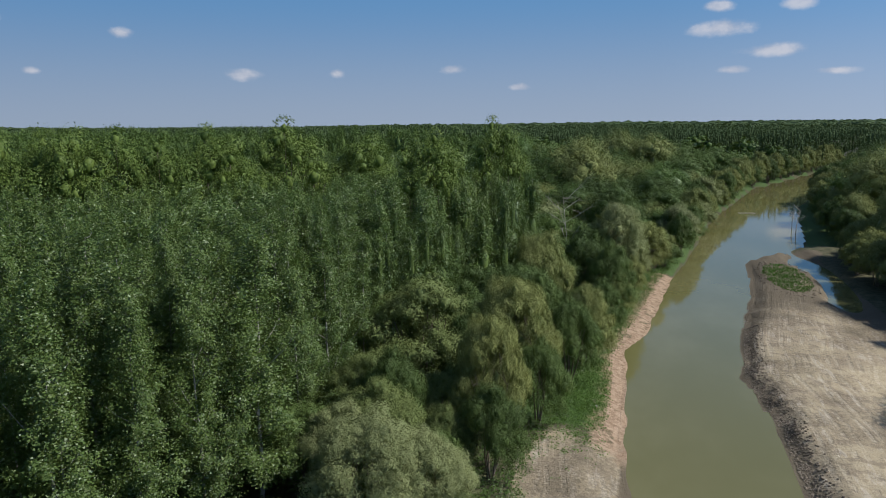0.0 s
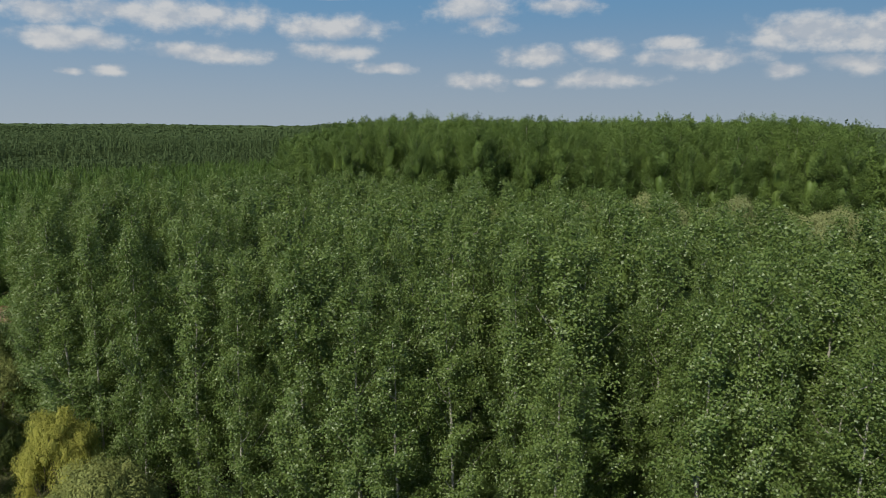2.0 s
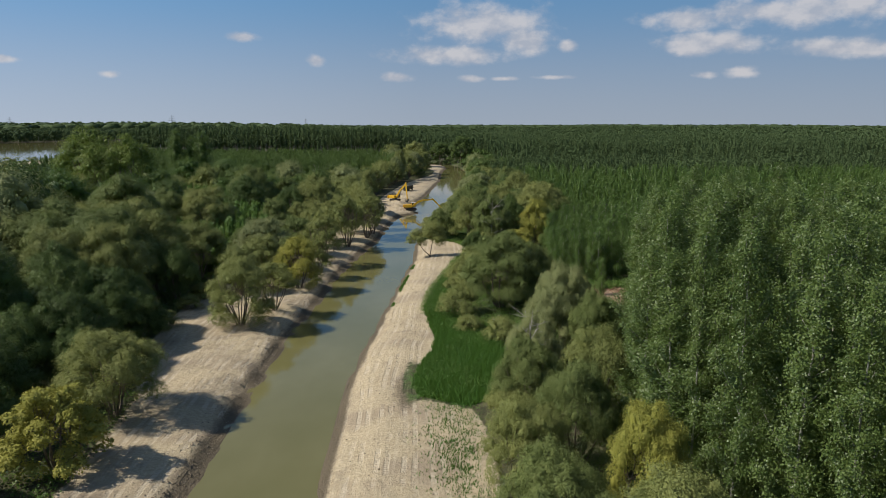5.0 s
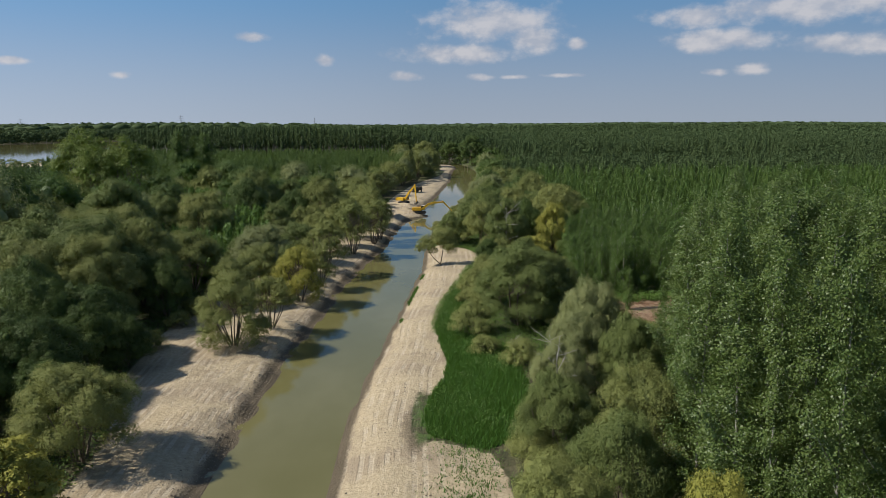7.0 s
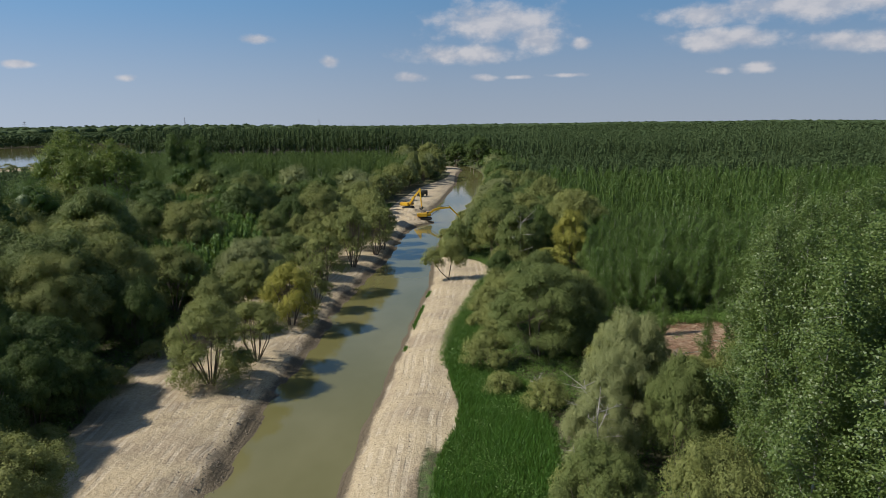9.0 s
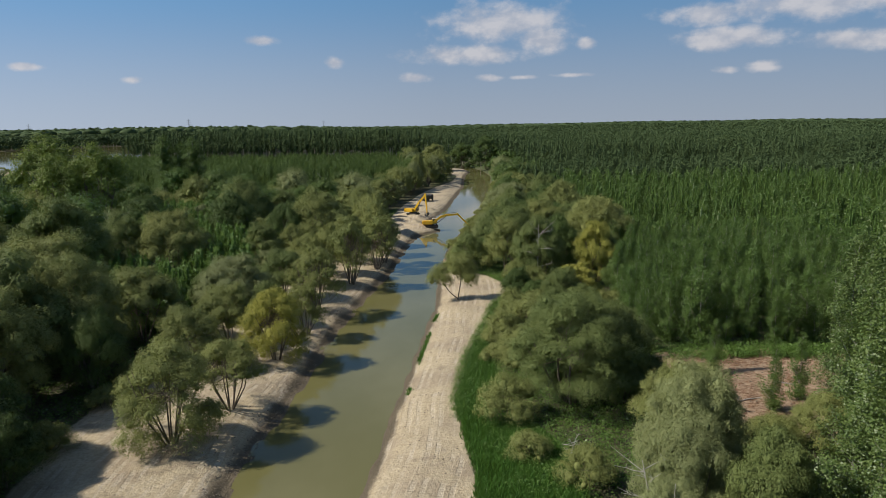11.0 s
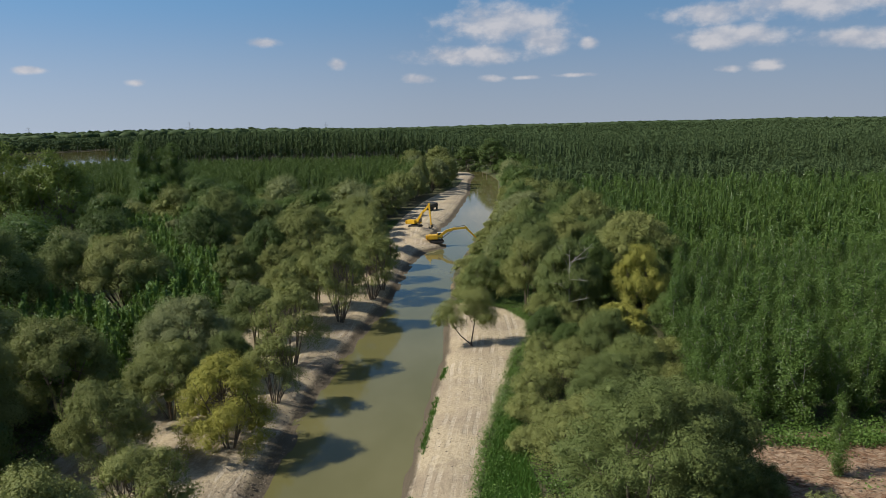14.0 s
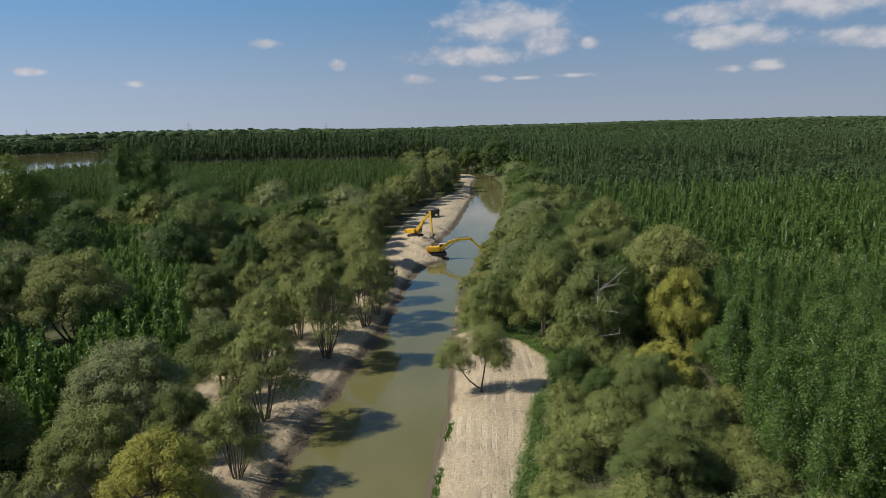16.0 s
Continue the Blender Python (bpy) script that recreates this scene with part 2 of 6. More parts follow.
PALEBARK = plain_material("pale_bark", (0.24, 0.22, 0.18), (0.38, 0.36, 0.31), 2.0, 0.85, 0.02)
STEM = plain_material("willow_stem", (0.11, 0.085, 0.06), (0.20, 0.16, 0.12), 3.0, 0.9, 0.03)


def ground_material():
    """Sand, forest floor, churned soil and grass, laid out by the sheet's own attributes."""
    k = Mat("ground_soil")
    fine, coarse = k.noise(2.6, 7, 0.7), k.noise(0.11, 4, 0.6)
    sand = k.mix(k.ramp(fine, 0.3, 0.7), (0.40, 0.315, 0.195), (0.57, 0.468, 0.310))
    sand = k.mix(k.math("MULTIPLY", k.ramp(coarse, 0.42, 0.66), 0.75), sand, (0.33, 0.26, 0.18))
    # caterpillar tracks run along the bank: pairs of narrow bands with cross lugs, broken up by later digging
    along = k.math("ADD", k.attr("across"), k.math("MULTIPLY", k.noise(0.035, 2, 0.5), 3.5))
    pair = k.math("PINGPONG", along, 1.45)
    band = k.math("MULTIPLY", k.ramp(pair, 0.55, 0.7), k.ramp(pair, 1.25, 1.1))
    lug = k.noise(1.0, 1, 0.5, k.pos(0.5, 4.6, 1))
    worn = k.ramp(k.noise(0.22, 5, 0.7), 0.42, 0.6)
    rut = k.math("MULTIPLY", k.math("MULTIPLY", band, k.ramp(lug, 0.35, 0.6, 0.45, 1.0)), worn)
    sand = k.mix(k.math("MULTIPLY", rut, 0.6), sand, (0.62, 0.53, 0.39))
    drawn = k.n.new("ShaderNodeCombineXYZ")
    k.put(k.math("MULTIPLY", along, 2.0), drawn.inputs[0])
    k.l.new(k.pos(0, 0.05, 0), k.n.new("ShaderNodeSeparateXYZ").inputs[0])
    k.l.new(k.n[-1].outputs[1], drawn.inputs[1])
    streak = k.noise(1.0, 4, 0.6, drawn.outputs[0])
    sand = k.mix(k.math("MULTIPLY", k.math("MULTIPLY", k.ramp(streak, 0.52, 0.64), worn), 0.42), sand, (0.33, 0.255, 0.16))
    sand = k.mix(k.math("MULTIPLY", k.ramp(streak, 0.44, 0.36), 0.2), sand, (0.66, 0.56, 0.40))
    clods = k.ramp(k.noise(0.9, 8, 0.75), 0.56, 0.66)
    sand = k.mix(k.math("MULTIPLY", clods, 0.45), sand, (0.25, 0.20, 0.145))
    wet = k.attr("wet")
    damp = k.math("MULTIPLY", k.ramp(k.noise(0.42, 7, 0.75), 0.5, 0.58), k.ramp(wet, 0.2, 0.4))
    sand = k.mix(k.math("MULTIPLY", damp, 0.6), sand, (0.23, 0.18, 0.125))
    scrape = k.math("MULTIPLY", k.ramp(k.noise(0.8, 5, 0.7, k.pos(1.0, 0.16, 1)), 0.56, 0.62), k.ramp(wet, 0.2, 0.4))
    sand = k.mix(k.math("MULTIPLY", scrape, 0.55), sand, (0.58, 0.50, 0.39))
    sand = k.mix(k.ramp(k.math("ADD", wet, k.math("MULTIPLY", k.math("SUBTRACT", fine, 0.5), 0.9)), 0.3, 0.85), sand, (0.145, 0.115, 0.075))
    floor = k.mix(k.ramp(k.noise(0.6, 6, 0.7), 0.3, 0.7), (0.055, 0.060, 0.028), (0.14, 0.125, 0.07))
    green = k.mix(k.ramp(k.noise(1.3, 6, 0.7), 0.3, 0.7), (0.055, 0.095, 0.028), (0.10, 0.15, 0.04))
    soil = k.mix(k.ramp(k.noise(1.1, 6, 0.7), 0.3, 0.7), (0.24, 0.155, 0.095), (0.45, 0.325, 0.215))

    def zone(name, gain=1.0):
        return k.ramp(k.math("ADD", k.attr(name), k.math("MULTIPLY", k.math("SUBTRACT", k.noise(0.55, 6, 0.7), 0.5), gain)), 0.38, 0.62)

    c = k.mix(zone("grass"), floor, green)
    c = k.mix(zone("soil"), c, soil)
    c = k.mix(zone("sand", 0.8), c, sand)
    k.put(c, k.b.inputs["Base Color"])
    k.b.inputs["Roughness"].default_value = 0.92
    k.b.inputs["Specular IOR Level"].default_value = 0.2
    k.bump(k.math("ADD", k.math("ADD", k.math("MULTIPLY", rut, -0.35), k.math("MULTIPLY", k.math("MULTIPLY", streak, worn), -0.5)), k.math("ADD", fine, k.noise(0.7, 4, 0.6))), 1.0, 0.16)
    return k.m


def water_material():
    k = Mat("silty_water")
    k.put(k.mix(k.ramp(k.noise(0.05, 4, 0.6, k.pos(1, 0.5, 1)), 0.35, 0.7), (0.146, 0.136, 0.050), (0.186, 0.170, 0.074)), k.b.inputs["Base Color"])
    k.b.inputs["Roughness"].default_value = 0.05
    k.b.inputs["IOR"].default_value = 1.33
    k.bump(k.noise(1.6, 3, 0.5, k.pos(1, 0.6, 1)), 0.25, 0.02)
    return k.m


GROUND, WATER = ground_material(), water_material()


# ---- plan: river, banks and stands ----
def line(*pts):
    a = np.array(sorted(pts), float)
    return lambda y: np.interp(y, a[:, 0], a[:, 1])


# y, x of the water's edges
EDGE_R = line((-900, -250), (-589, -129), (-411, -53), (-277, -22), (-195, -10), (-166, -5), (-123, 0), (-113, 3), (-79, 2), (-66, 1), (0, -4),
              (64, -7.5), (95, -8), (110, -7), (132, -5), (160, -2.5), (185, 0), (205, 0.3), (245, 2.5), (290, 9), (344, 18), (439, 28), (520, 34), (575, 32), (640, 20), (760, -60), (900, -150))
EDGE_L = line((-900, -330), (-769, -200), (-437, -98), (-321, -59), (-221, -44), (-206, -32), (-195, -25), (-159, -22), (-131, -17), (-104, -14), (-87, -16), (-71, -16), (0, -19),
              (65, -20.8), (87, -20.5), (116, -20.4), (146, -18.2), (169, -17.5), (180, -16), (197, -14.2), (216, -11.5), (252, -9.2), (269, -7), (275, -5.5), (281, 0.0), (287.5, 0.0), (294, -3.8), (301, -4), (344, 3), (443, 13), (520, 16), (548, 19), (575, 22), (600, 16), (640, -30), (760, -120), (900, -200))
# y, x to which open sand reaches on either side
SAND_R = line((-900, -249), (-589, -128), (-411, -52), (-277, -21), (-195, -8.5), (-166, -2), (-130, 2.5), (-113, 5), (-93, 8), (-70, 12), (0, 8), (58, 9.5), (70, 9.2), (80, 9), (85, 8), (89, 1.4), (95, 0.6), (102, 1.8), (108, 3.4), (114, 3.8), (121, 3.0), (134, 2.2), (150, 4), (168, 8), (180, 10), (188, 14), (197, 14.5), (206, 11.5), (212, 5), (225, 3), (290, 10), (900, -149))
SAND_L = line((-900, -331), (-437, -99), (-321, -61), (-240, -50), (-215, -48), (-200, -42), (-137, -42), (-71, -40), (0, -34), (64, -31), (90, -33), (104, -39), (130, -42), (160, -40), (180, -35), (194, -34), (216, -29), (263, -19), (300, -18), (344, -15), (400, -8), (430, -2), (470, 8), (520, 12), (900, -205))


def smooth(a, b, v):
    u = np.clip((v - a) / (b - a), 0, 1)
    return u * u * (3 - 2 * u)


def rough2(x, y):
    """Cheap rolling noise from a few sines, about -1 to 1."""
    return (np.sin(x * 0.61 + 1.3 * np.sin(y * 0.37)) * np.cos(y * 0.53 + 0.8 * np.sin(x * 0.29)) * 0.6
            + np.sin(x * 1.7 + y * 0.9) * np.cos(y * 1.9 - x * 0.6) * 0.3 + np.sin(x * 3.1 - y * 2.3) * np.sin(y * 2.7 + x) * 0.15)


WATER_Z = -1.0


def islet(x, y):
    return np.maximum(1 - np.hypot((x + 30.5) / 6.5, (y + 172) / 22), 0)


def pool(x, y):
    return np.maximum(1 - np.hypot((x + 38) / 6, (y + 178) / 38), 0)


def height(x, y):
    x, y = np.asarray(x, float), np.asarray(y, float)
    dr, dl = x - EDGE_R(y), EDGE_L(y) - x
    n = rough2(x, y)
    wob = 0.5 * np.sin(y * 0.45 + 2 * np.sin(y * 0.13)) + 0.35 * n
    right = -1.0 + 1.0 * smooth(-0.6, 6, dr + wob * 0.6) + 0.35 * smooth(0, 1.4, dr + wob * 0.8) + 0.10 * n * smooth(0, 3, dr)
    back = smooth(-40, -75, y)
    left_fore = -1.0 + 0.9 * smooth(0.0, 2.6, dl + wob) + 0.55 * smooth(1.2, 6.5, dl + 1.3 * wob) + 0.22 * n * smooth(0.3, 2, dl)
    heaps = smooth(250, 262, y) * smooth(348, 335, y) * smooth(2.0, 4.5, dl) * smooth(15, 11, dl)
    left_fore = left_fore + heaps * 0.75 * np.maximum(0, np.sin(y * 0.52 + 0.35 * x + np.sin(x * 0.6)))
    left_back = -1.0 + 1.25 * smooth(-0.2, 3.2, dl + wob) + 0.15 * n * smooth(0.3, 2, dl) - 0.6 * smooth(8, 22, dl)
    left = left_fore * (1 - back) + left_back * back
    land = np.where(dr > dl, right, left)
    z = land - 1.4 * smooth(0.5, 4.5, np.minimum(-dr, -dl))
    z = z + 0.5 * smooth(25, 60, np.maximum(dr, dl))
    z = np.where(y < -120, z - 1.5 * smooth(0.0, 0.35, pool(x, y)) * (islet(x, y) <= 0), z)
    z = np.where(islet(x, y) > 0, np.maximum(z, -1.15 + 0.75 * smooth(0, 0.5, islet(x, y)) + 0.25 * n), z)
    return z


def mesh_from(name, verts, faces, material, smooth_shade=False):
    """A mesh of triangles or of quads from arrays."""
    verts, faces = np.asarray(verts, np.float32), np.asarray(faces, np.int32)
    k = faces.shape[1]
    me = bpy.data.meshes.new(name)
    me.vertices.add(len(verts))
    me.vertices.foreach_set("co", verts.ravel())
    me.loops.add(faces.size)
    me.loops.foreach_set("vertex_index", faces.ravel())
    me.polygons.add(len(faces))
    me.polygons.foreach_set("loop_start", np.arange(0, faces.size, k, dtype=np.int32))
    me.polygons.foreach_set("loop_total", np.full(len(faces), k, np.int32))
    if smooth_shade:
        me.polygons.foreach_set("use_smooth", np.ones(len(faces), bool))
    me.materials.append(material)
    me.update(calc_edges=True)
    return me


def grown(start, stop, step, reach, factor):
    """Coordinates with an even step from start to stop, then growing out to +-reach."""
    mid = list(np.arange(start, stop + step * 0.5, step))
    s, v, lo = step, start, []
    while v > -reach:
        s *= factor
        v -= s
        lo.append(max(v, -reach))
    s, v, hi = step, mid[-1], []
    while v < reach:
        s *= factor
        v += s
        hi.append(min(v, reach))
    return np.array(lo[::-1] + mid + hi)


MEADOW = [(1.4, 90), (7.4, 86), (13, 90), (14.5, 106), (13.5, 120), (9, 132), (8, 150), (9, 160), (6, 156), (3.8, 142), (2.6, 132), (3.4, 121), (4.2, 114), (3.6, 108), (2, 102), (1.0, 95)]
# low scrub land before the wide river far off
LOW = [(-185, 420), (-240, 400), (-420, 560), (-345, 640), (-350, 900), (-380, 1120), (-300, 900), (-215, 600)]
WIDE_WATER = [(-340, 640), (-415, 550), (-620, 650), (-720, 1000), (-580, 1300), (-410, 1300), (-352, 900)]
CLEARING = [(27, 126), (38, 122), (60, 120), (90, 118), (92, 146), (60, 150), (44, 151), (33, 150), (27, 142)]


def inside(poly, x, y):
    x, y = np.asarray(x, float), np.asarray(y, float)
    r = np.zeros(x.shape, bool)
    j = len(poly) - 1
    for i in range(len(poly)):
        (xi, yi), (xj, yj) = poly[i], poly[j]
        if yi != yj:
            r ^= ((yi > y) != (yj > y)) & (x < (xj - xi) * (y - yi) / (yj - yi) + xi)
        j = i
    return r


gx, gy = grown(-50, 24, 0.8, 4900, 1.09), grown(-130, 330, 1.0, 4900, 1.09)
GX, GY = np.meshgrid(gx, gy)
GZ = height(GX, GY)
nx, ny = len(gx), len(gy)
idx = np.arange(nx * ny).reshape(ny, nx)
quads = np.stack([idx[:-1, :-1], idx[:-1, 1:], idx[1:, 1:], idx[1:, :-1]], -1).reshape(-1, 4)
gme = mesh_from("ground", np.stack([GX, GY, GZ], -1).reshape(-1, 3), quads, GROUND, True)


def attribute(me, name, values):
    a = me.attributes.new(name, "FLOAT", "POINT")
    a.data.foreach_set("value", np.asarray(values, np.float32).ravel())


dR, dL = GX - EDGE_R(GY), EDGE_L(GY) - GX
sandy = np.where(dR > dL, 1 - smooth(-0.8, 1.2, GX - SAND_R(GY)), 1 - smooth(-1.0, 2.0, SAND_L(GY) - GX))
sandy = np.where((GY > 213) & (GY < 560) & (dR > dL), 0.0, sandy)
fade_back = smooth(-84, -62, GY + 4 * rough2(GX * 0.5, GY * 0.4))
sandy = np.where((GY < -60) & (dR > dL), sandy * fade_back + 0.25 * (GY > -150) * (1 - fade_back), sandy)
sandy = np.where((GY < -210) & (dL > dR), 0.2, sandy)
sandy = np.maximum(sandy, smooth(1.0, 0.6, np.hypot((GX - 15) / 8, (GY - 570) / 20)))
sandy = np.maximum(sandy, inside([(-262, 640), (-395, 505), (-420, 540), (-330, 640), (-325, 900), (-290, 900)], GX, GY))
sandy = sandy * (1 - 0.62 * smooth(1.3, 0.5, np.hypot((GX - 0.6) / 1.7, (GY - 95) / 11)))
attribute(gme, "sand", sandy)
wetness = np.where(dR > dL, 1 - smooth(0.1, 0.9, dR), 1 - smooth(0.4, 2.8, dL))
patch = smooth(1.2, 0.5, np.hypot((GX + 0.1) / 1.7, (GY - 92) / 9)) * 0.7
wetness = np.maximum(wetness, patch)
mottle = rough2(GX * 0.4, GY * 0.25)
wetness = np.maximum(wetness, np.where(dL > dR, 0.25 + 0.2 * mottle, 0.21 + 0.14 * mottle) * (GY > 30) * (GY < 350))
wetness = np.where(GY < -40, np.maximum(wetness, 0.50 + 0.26 * rough2(GX * 0.35, GY * 0.22) + 0.15 * rough2(GX * 0.11, GY * 0.09) + 0.3 * smooth(-100, -150, GY)), wetness)
wetness = np.maximum(wetness, smooth(0, 0.2, islet(GX, GY)) * 0.6)
attribute(gme, "wet", wetness)
muddy = inside(CLEARING, GX, GY).astype(float)
muddy = np.maximum(muddy, (((GY > 208) & (dR > dL)) * 0.42 + 1.0 * ((GY < -74) & (GY > -125))) * (1 - smooth(0.2, 1.1, np.maximum(dR, dL))))
muddy = np.maximum(muddy, (GY < -50) * (GY > -172) * (dR > dL) * (1 - smooth(2.5, 6.5, dR)) * 0.62)
attribute(gme, "soil", muddy)
grassy = np.maximum.reduce([
    inside(MEADOW, GX, GY) * 1.0,
    smooth(1.4, 0.5, np.hypot((GX - 0.6) / 1.7, (GY - 95) / 11)) * 0.52, inside(LOW, GX, GY) * 1.0, inside(WIDE_WATER, GX, GY) * 1.0,
    smooth(1.0, 0.5, np.hypot((GX - 7) / 4, (GY + 92) / 14)),
    smooth(0.2, 0.6, islet(GX, GY)) * 0.6,
    ((GY > 208) & (GY < 560) & (dR > 1.0)) * 0.8, ((GY < -78) & (dR > 2.0) & (dR < 30)) * 0.6, ((GY < -122) & (dR > np.where(GY > -172, 3.5, 0.2)) & (dR < 30)) * 1.0, ((GY < -215) & (dL > 0.2) & (dL < 30)) * 1.0,
    0.45 * smooth(8, 30, np.maximum(GX - SAND_R(GY), SAND_L(GY) - GX) * (np.hypot(GX, GY) < 900))])
attribute(gme, "grass", grassy)
attribute(gme, "across", np.where(dR > dL, dR, dL + 40))
ground = tagged(new("ground", gme), "flat river plain of pale sand, forest floor and soil", "ground", kind="structure")

# the river and the wide water far off
wy = np.concatenate([np.arange(-880, -200, 12), np.arange(-200, 460, 4), np.arange(460, 890, 10)]).astype(float)
wv = np.concatenate([np.stack([EDGE_L(wy) - 26 * smooth(-120, -150, wy) * smooth(-260, -200, wy) - 2.5, wy, np.full_like(wy, WATER_Z)], -1),
                     np.stack([EDGE_R(wy) + 2.5, wy, np.full_like(wy, WATER_Z)], -1)])
m = len(wy)
wq = np.stack([np.arange(m - 1), np.arange(m - 1) + m, np.arange(m - 1) + m + 1, np.arange(m - 1) + 1], -1)
tagged(new("river_water", mesh_from("river_water", wv, wq, WATER)), "calm olive-green silty river between sand banks", "water", kind="structure")


# ---- trees ----
rng = np.random.default_rng(7)


def leaves(centres, normals, size, r, spread=0.75, slim=0.5):
    """One small triangle at every centre, facing roughly along the normals."""
    n = len(centres)
    nm = normals + r.normal(0, spread, (n, 3))
    nm /= np.linalg.norm(nm, axis=1, keepdims=True) + 1e-9
    a = np.cross(nm, r.normal(0, 1, (n, 3)))
    a /= np.linalg.norm(a, axis=1, keepdims=True) + 1e-9
    b = np.cross(nm, a)
    s = (size * r.uniform(0.6, 1.35, n))[:, None]
    v = np.stack([centres + a * s * 0.62, centres - a * s * 0.36 + b * s * slim, centres - a * s * 0.36 - b * s * slim], 1)
    return v.reshape(-1, 3), np.arange(3 * n).reshape(-1, 3)


def tube(path, radii, sides=6):
    """A tapered tube along a path, as triangles."""
    path, radii = np.asarray(path, float), np.asarray(radii, float)
    v, f = [], []
    ang = np.linspace(0, 2 * math.pi, sides, endpoint=False)
    for i in range(len(path)):
        d = path[min(i + 1, len(path) - 1)] - path[max(i - 1, 0)]
        d = d / (np.linalg.norm(d) + 1e-9)
        a = np.cross(d, (0.3, 0.9, 0.1))
        a /= np.linalg.norm(a) + 1e-9
        b = np.cross(d, a)
        v.append(path[i] + radii[i] * (np.cos(ang)[:, None] * a + np.sin(ang)[:, None] * b))
    for i in range(len(path) - 1):
        for j in range(sides):
            p, q = i * sides + j, i * sides + (j + 1) % sides
            f += [(p, q, q + sides), (p, q + sides, p + sides)]
    return np.concatenate(v), np.array(f)


def joined(pieces):
    v, f, k = [], [], 0
    for a, b in pieces:
        v.append(a)
        f.append(b + k)
        k += len(a)
    return np.concatenate(v), np.concatenate(f)


def grafted(pieces):
    """Joins limbs to the stem they spring from, so that all is one piece of wood."""
    v, f = pieces[0]
    for a, b in pieces[1:]:
        near = int(np.argmin(((v - a[0]) ** 2).sum(1)))
        k = len(v)
        v = np.concatenate([v, a])
        f = np.concatenate([f, b + k, np.array([(near, k, k + 1)])])
    return v, f


ICO_V = np.array([(0, 0, 1)] + [(0.894 * math.cos(i * 1.2566), 0.894 * math.sin(i * 1.2566), 0.447) for i in range(5)]
                 + [(0.894 * math.cos(i * 1.2566 + 0.6283), 0.894 * math.sin(i * 1.2566 + 0.6283), -0.447) for i in range(5)] + [(0, 0, -1)])
ICO_F = np.array([(0, 1 + i, 1 + (i + 1) % 5) for i in range(5)] + [(1 + i, 6 + i, 1 + (i + 1) % 5) for i in range(5)]
                 + [(6 + i, 6 + (i + 1) % 5, 1 + (i + 1) % 5) for i in range(5)] + [(11, 6 + (i + 1) % 5, 6 + i) for i in range(5)])


def poplar(h, radius, low, count, size, seed, bough=46, core=5, limbs=True, broad=False, stout=0.0065, loose=1.0, spread=0.42):
    """Trunk and crown of a poplar: steep boughs inside a pointed outline, leaves in small bunches along them. Returns (trunk, crown) arrays."""
    r = np.random.default_rng(seed)
    z = np.linspace(0, h * 0.96, 6 if limbs else 2)
    lean = r.normal(0, 0.012, 2) * h
    wig = 0.06 if limbs else 0.0
    path = np.stack([lean[0] * (z / h) ** 2 + r.normal(0, wig, len(z)), lean[1] * (z / h) ** 2 + r.normal(0, wig, len(z)), z], -1)
    wood = [tube(path, np.linspace(stout * h, 0.03, len(z)), 6 if limbs else 3)]
    cs, ns = [], []
    z0 = low * h

    def girth(u):
        if broad:
            return radius * (0.62 + 0.5 * u) * max(1 - u ** 2.6, 0) ** 0.5 * 1.12
        return radius * min(1.0, 0.42 + 1.8 * u) * max(1 - u, 0) ** 0.62 * 1.28

    for i in range(bough):
        u = (i + r.uniform(0, 1)) / bough
        ang = i * 2.399 + r.normal(0, 0.35)
        lump = 1.0 + (0.0 if broad else 0.32) * math.sin(u * 14.0 + ang + seed)
        reach = girth(u) * lump * (r.uniform(0.4, 1.0) + 0.5 * r.uniform() ** 2) + 0.12
        out = np.array([math.cos(ang), math.sin(ang), 0])
        tz = z0 + (h - z0) * u
        bz = max(tz - reach * r.uniform(0.9, 1.9), z0 * 0.85)
        base = np.array([lean[0] * (bz / h) ** 2, lean[1] * (bz / h) ** 2, bz])
        tip = np.array([lean[0] * (tz / h) ** 2, lean[1] * (tz / h) ** 2, tz]) + out * reach
        if limbs and i % 3 == 0:
            wood.append(tube([base, base * 0.4 + tip * 0.6 - np.array([0, 0, 0.2]), tip], [0.055, 0.035, 0.012], 3))
        k = max(int(count / bough * (0.35 + reach / radius)), 2)
        nb = max(k // 22, 1)
        t = r.beta(1.7, 0.95, nb)[:, None]
        bunch = base + (tip - base) * t + r.normal(0, 1, (nb, 3)) * np.array([0.22, 0.22, 0.3]) * (0.4 + 0.3 * radius)
        pick = r.integers(0, nb, k)
        c = bunch[pick] + r.normal(0, 1, (k, 3)) * np.array([0.8, 0.8, 0.9]) * (0.12 + 0.11 * radius) * loose
        cs.append(c)
        ns.append(out * 0.95 + np.array([0, 0, 0.5]) + np.zeros((k, 3)))
    cs, ns = np.concatenate(cs), np.concatenate(ns)
    crown = [leaves(cs, ns, size, r, spread)]
    for u in np.linspace(0.12, 0.72, core) if core else ():
        rr = girth(u) * 0.45
        crown.append((ICO_V * np.array([rr, rr, (h - z0) * 0.55 / core]) * r.uniform(0.75, 1.15, (12, 1)) + np.array([*(lean * u), z0 + (h - z0) * u]), ICO_F))
    return grafted(wood), joined(crown)


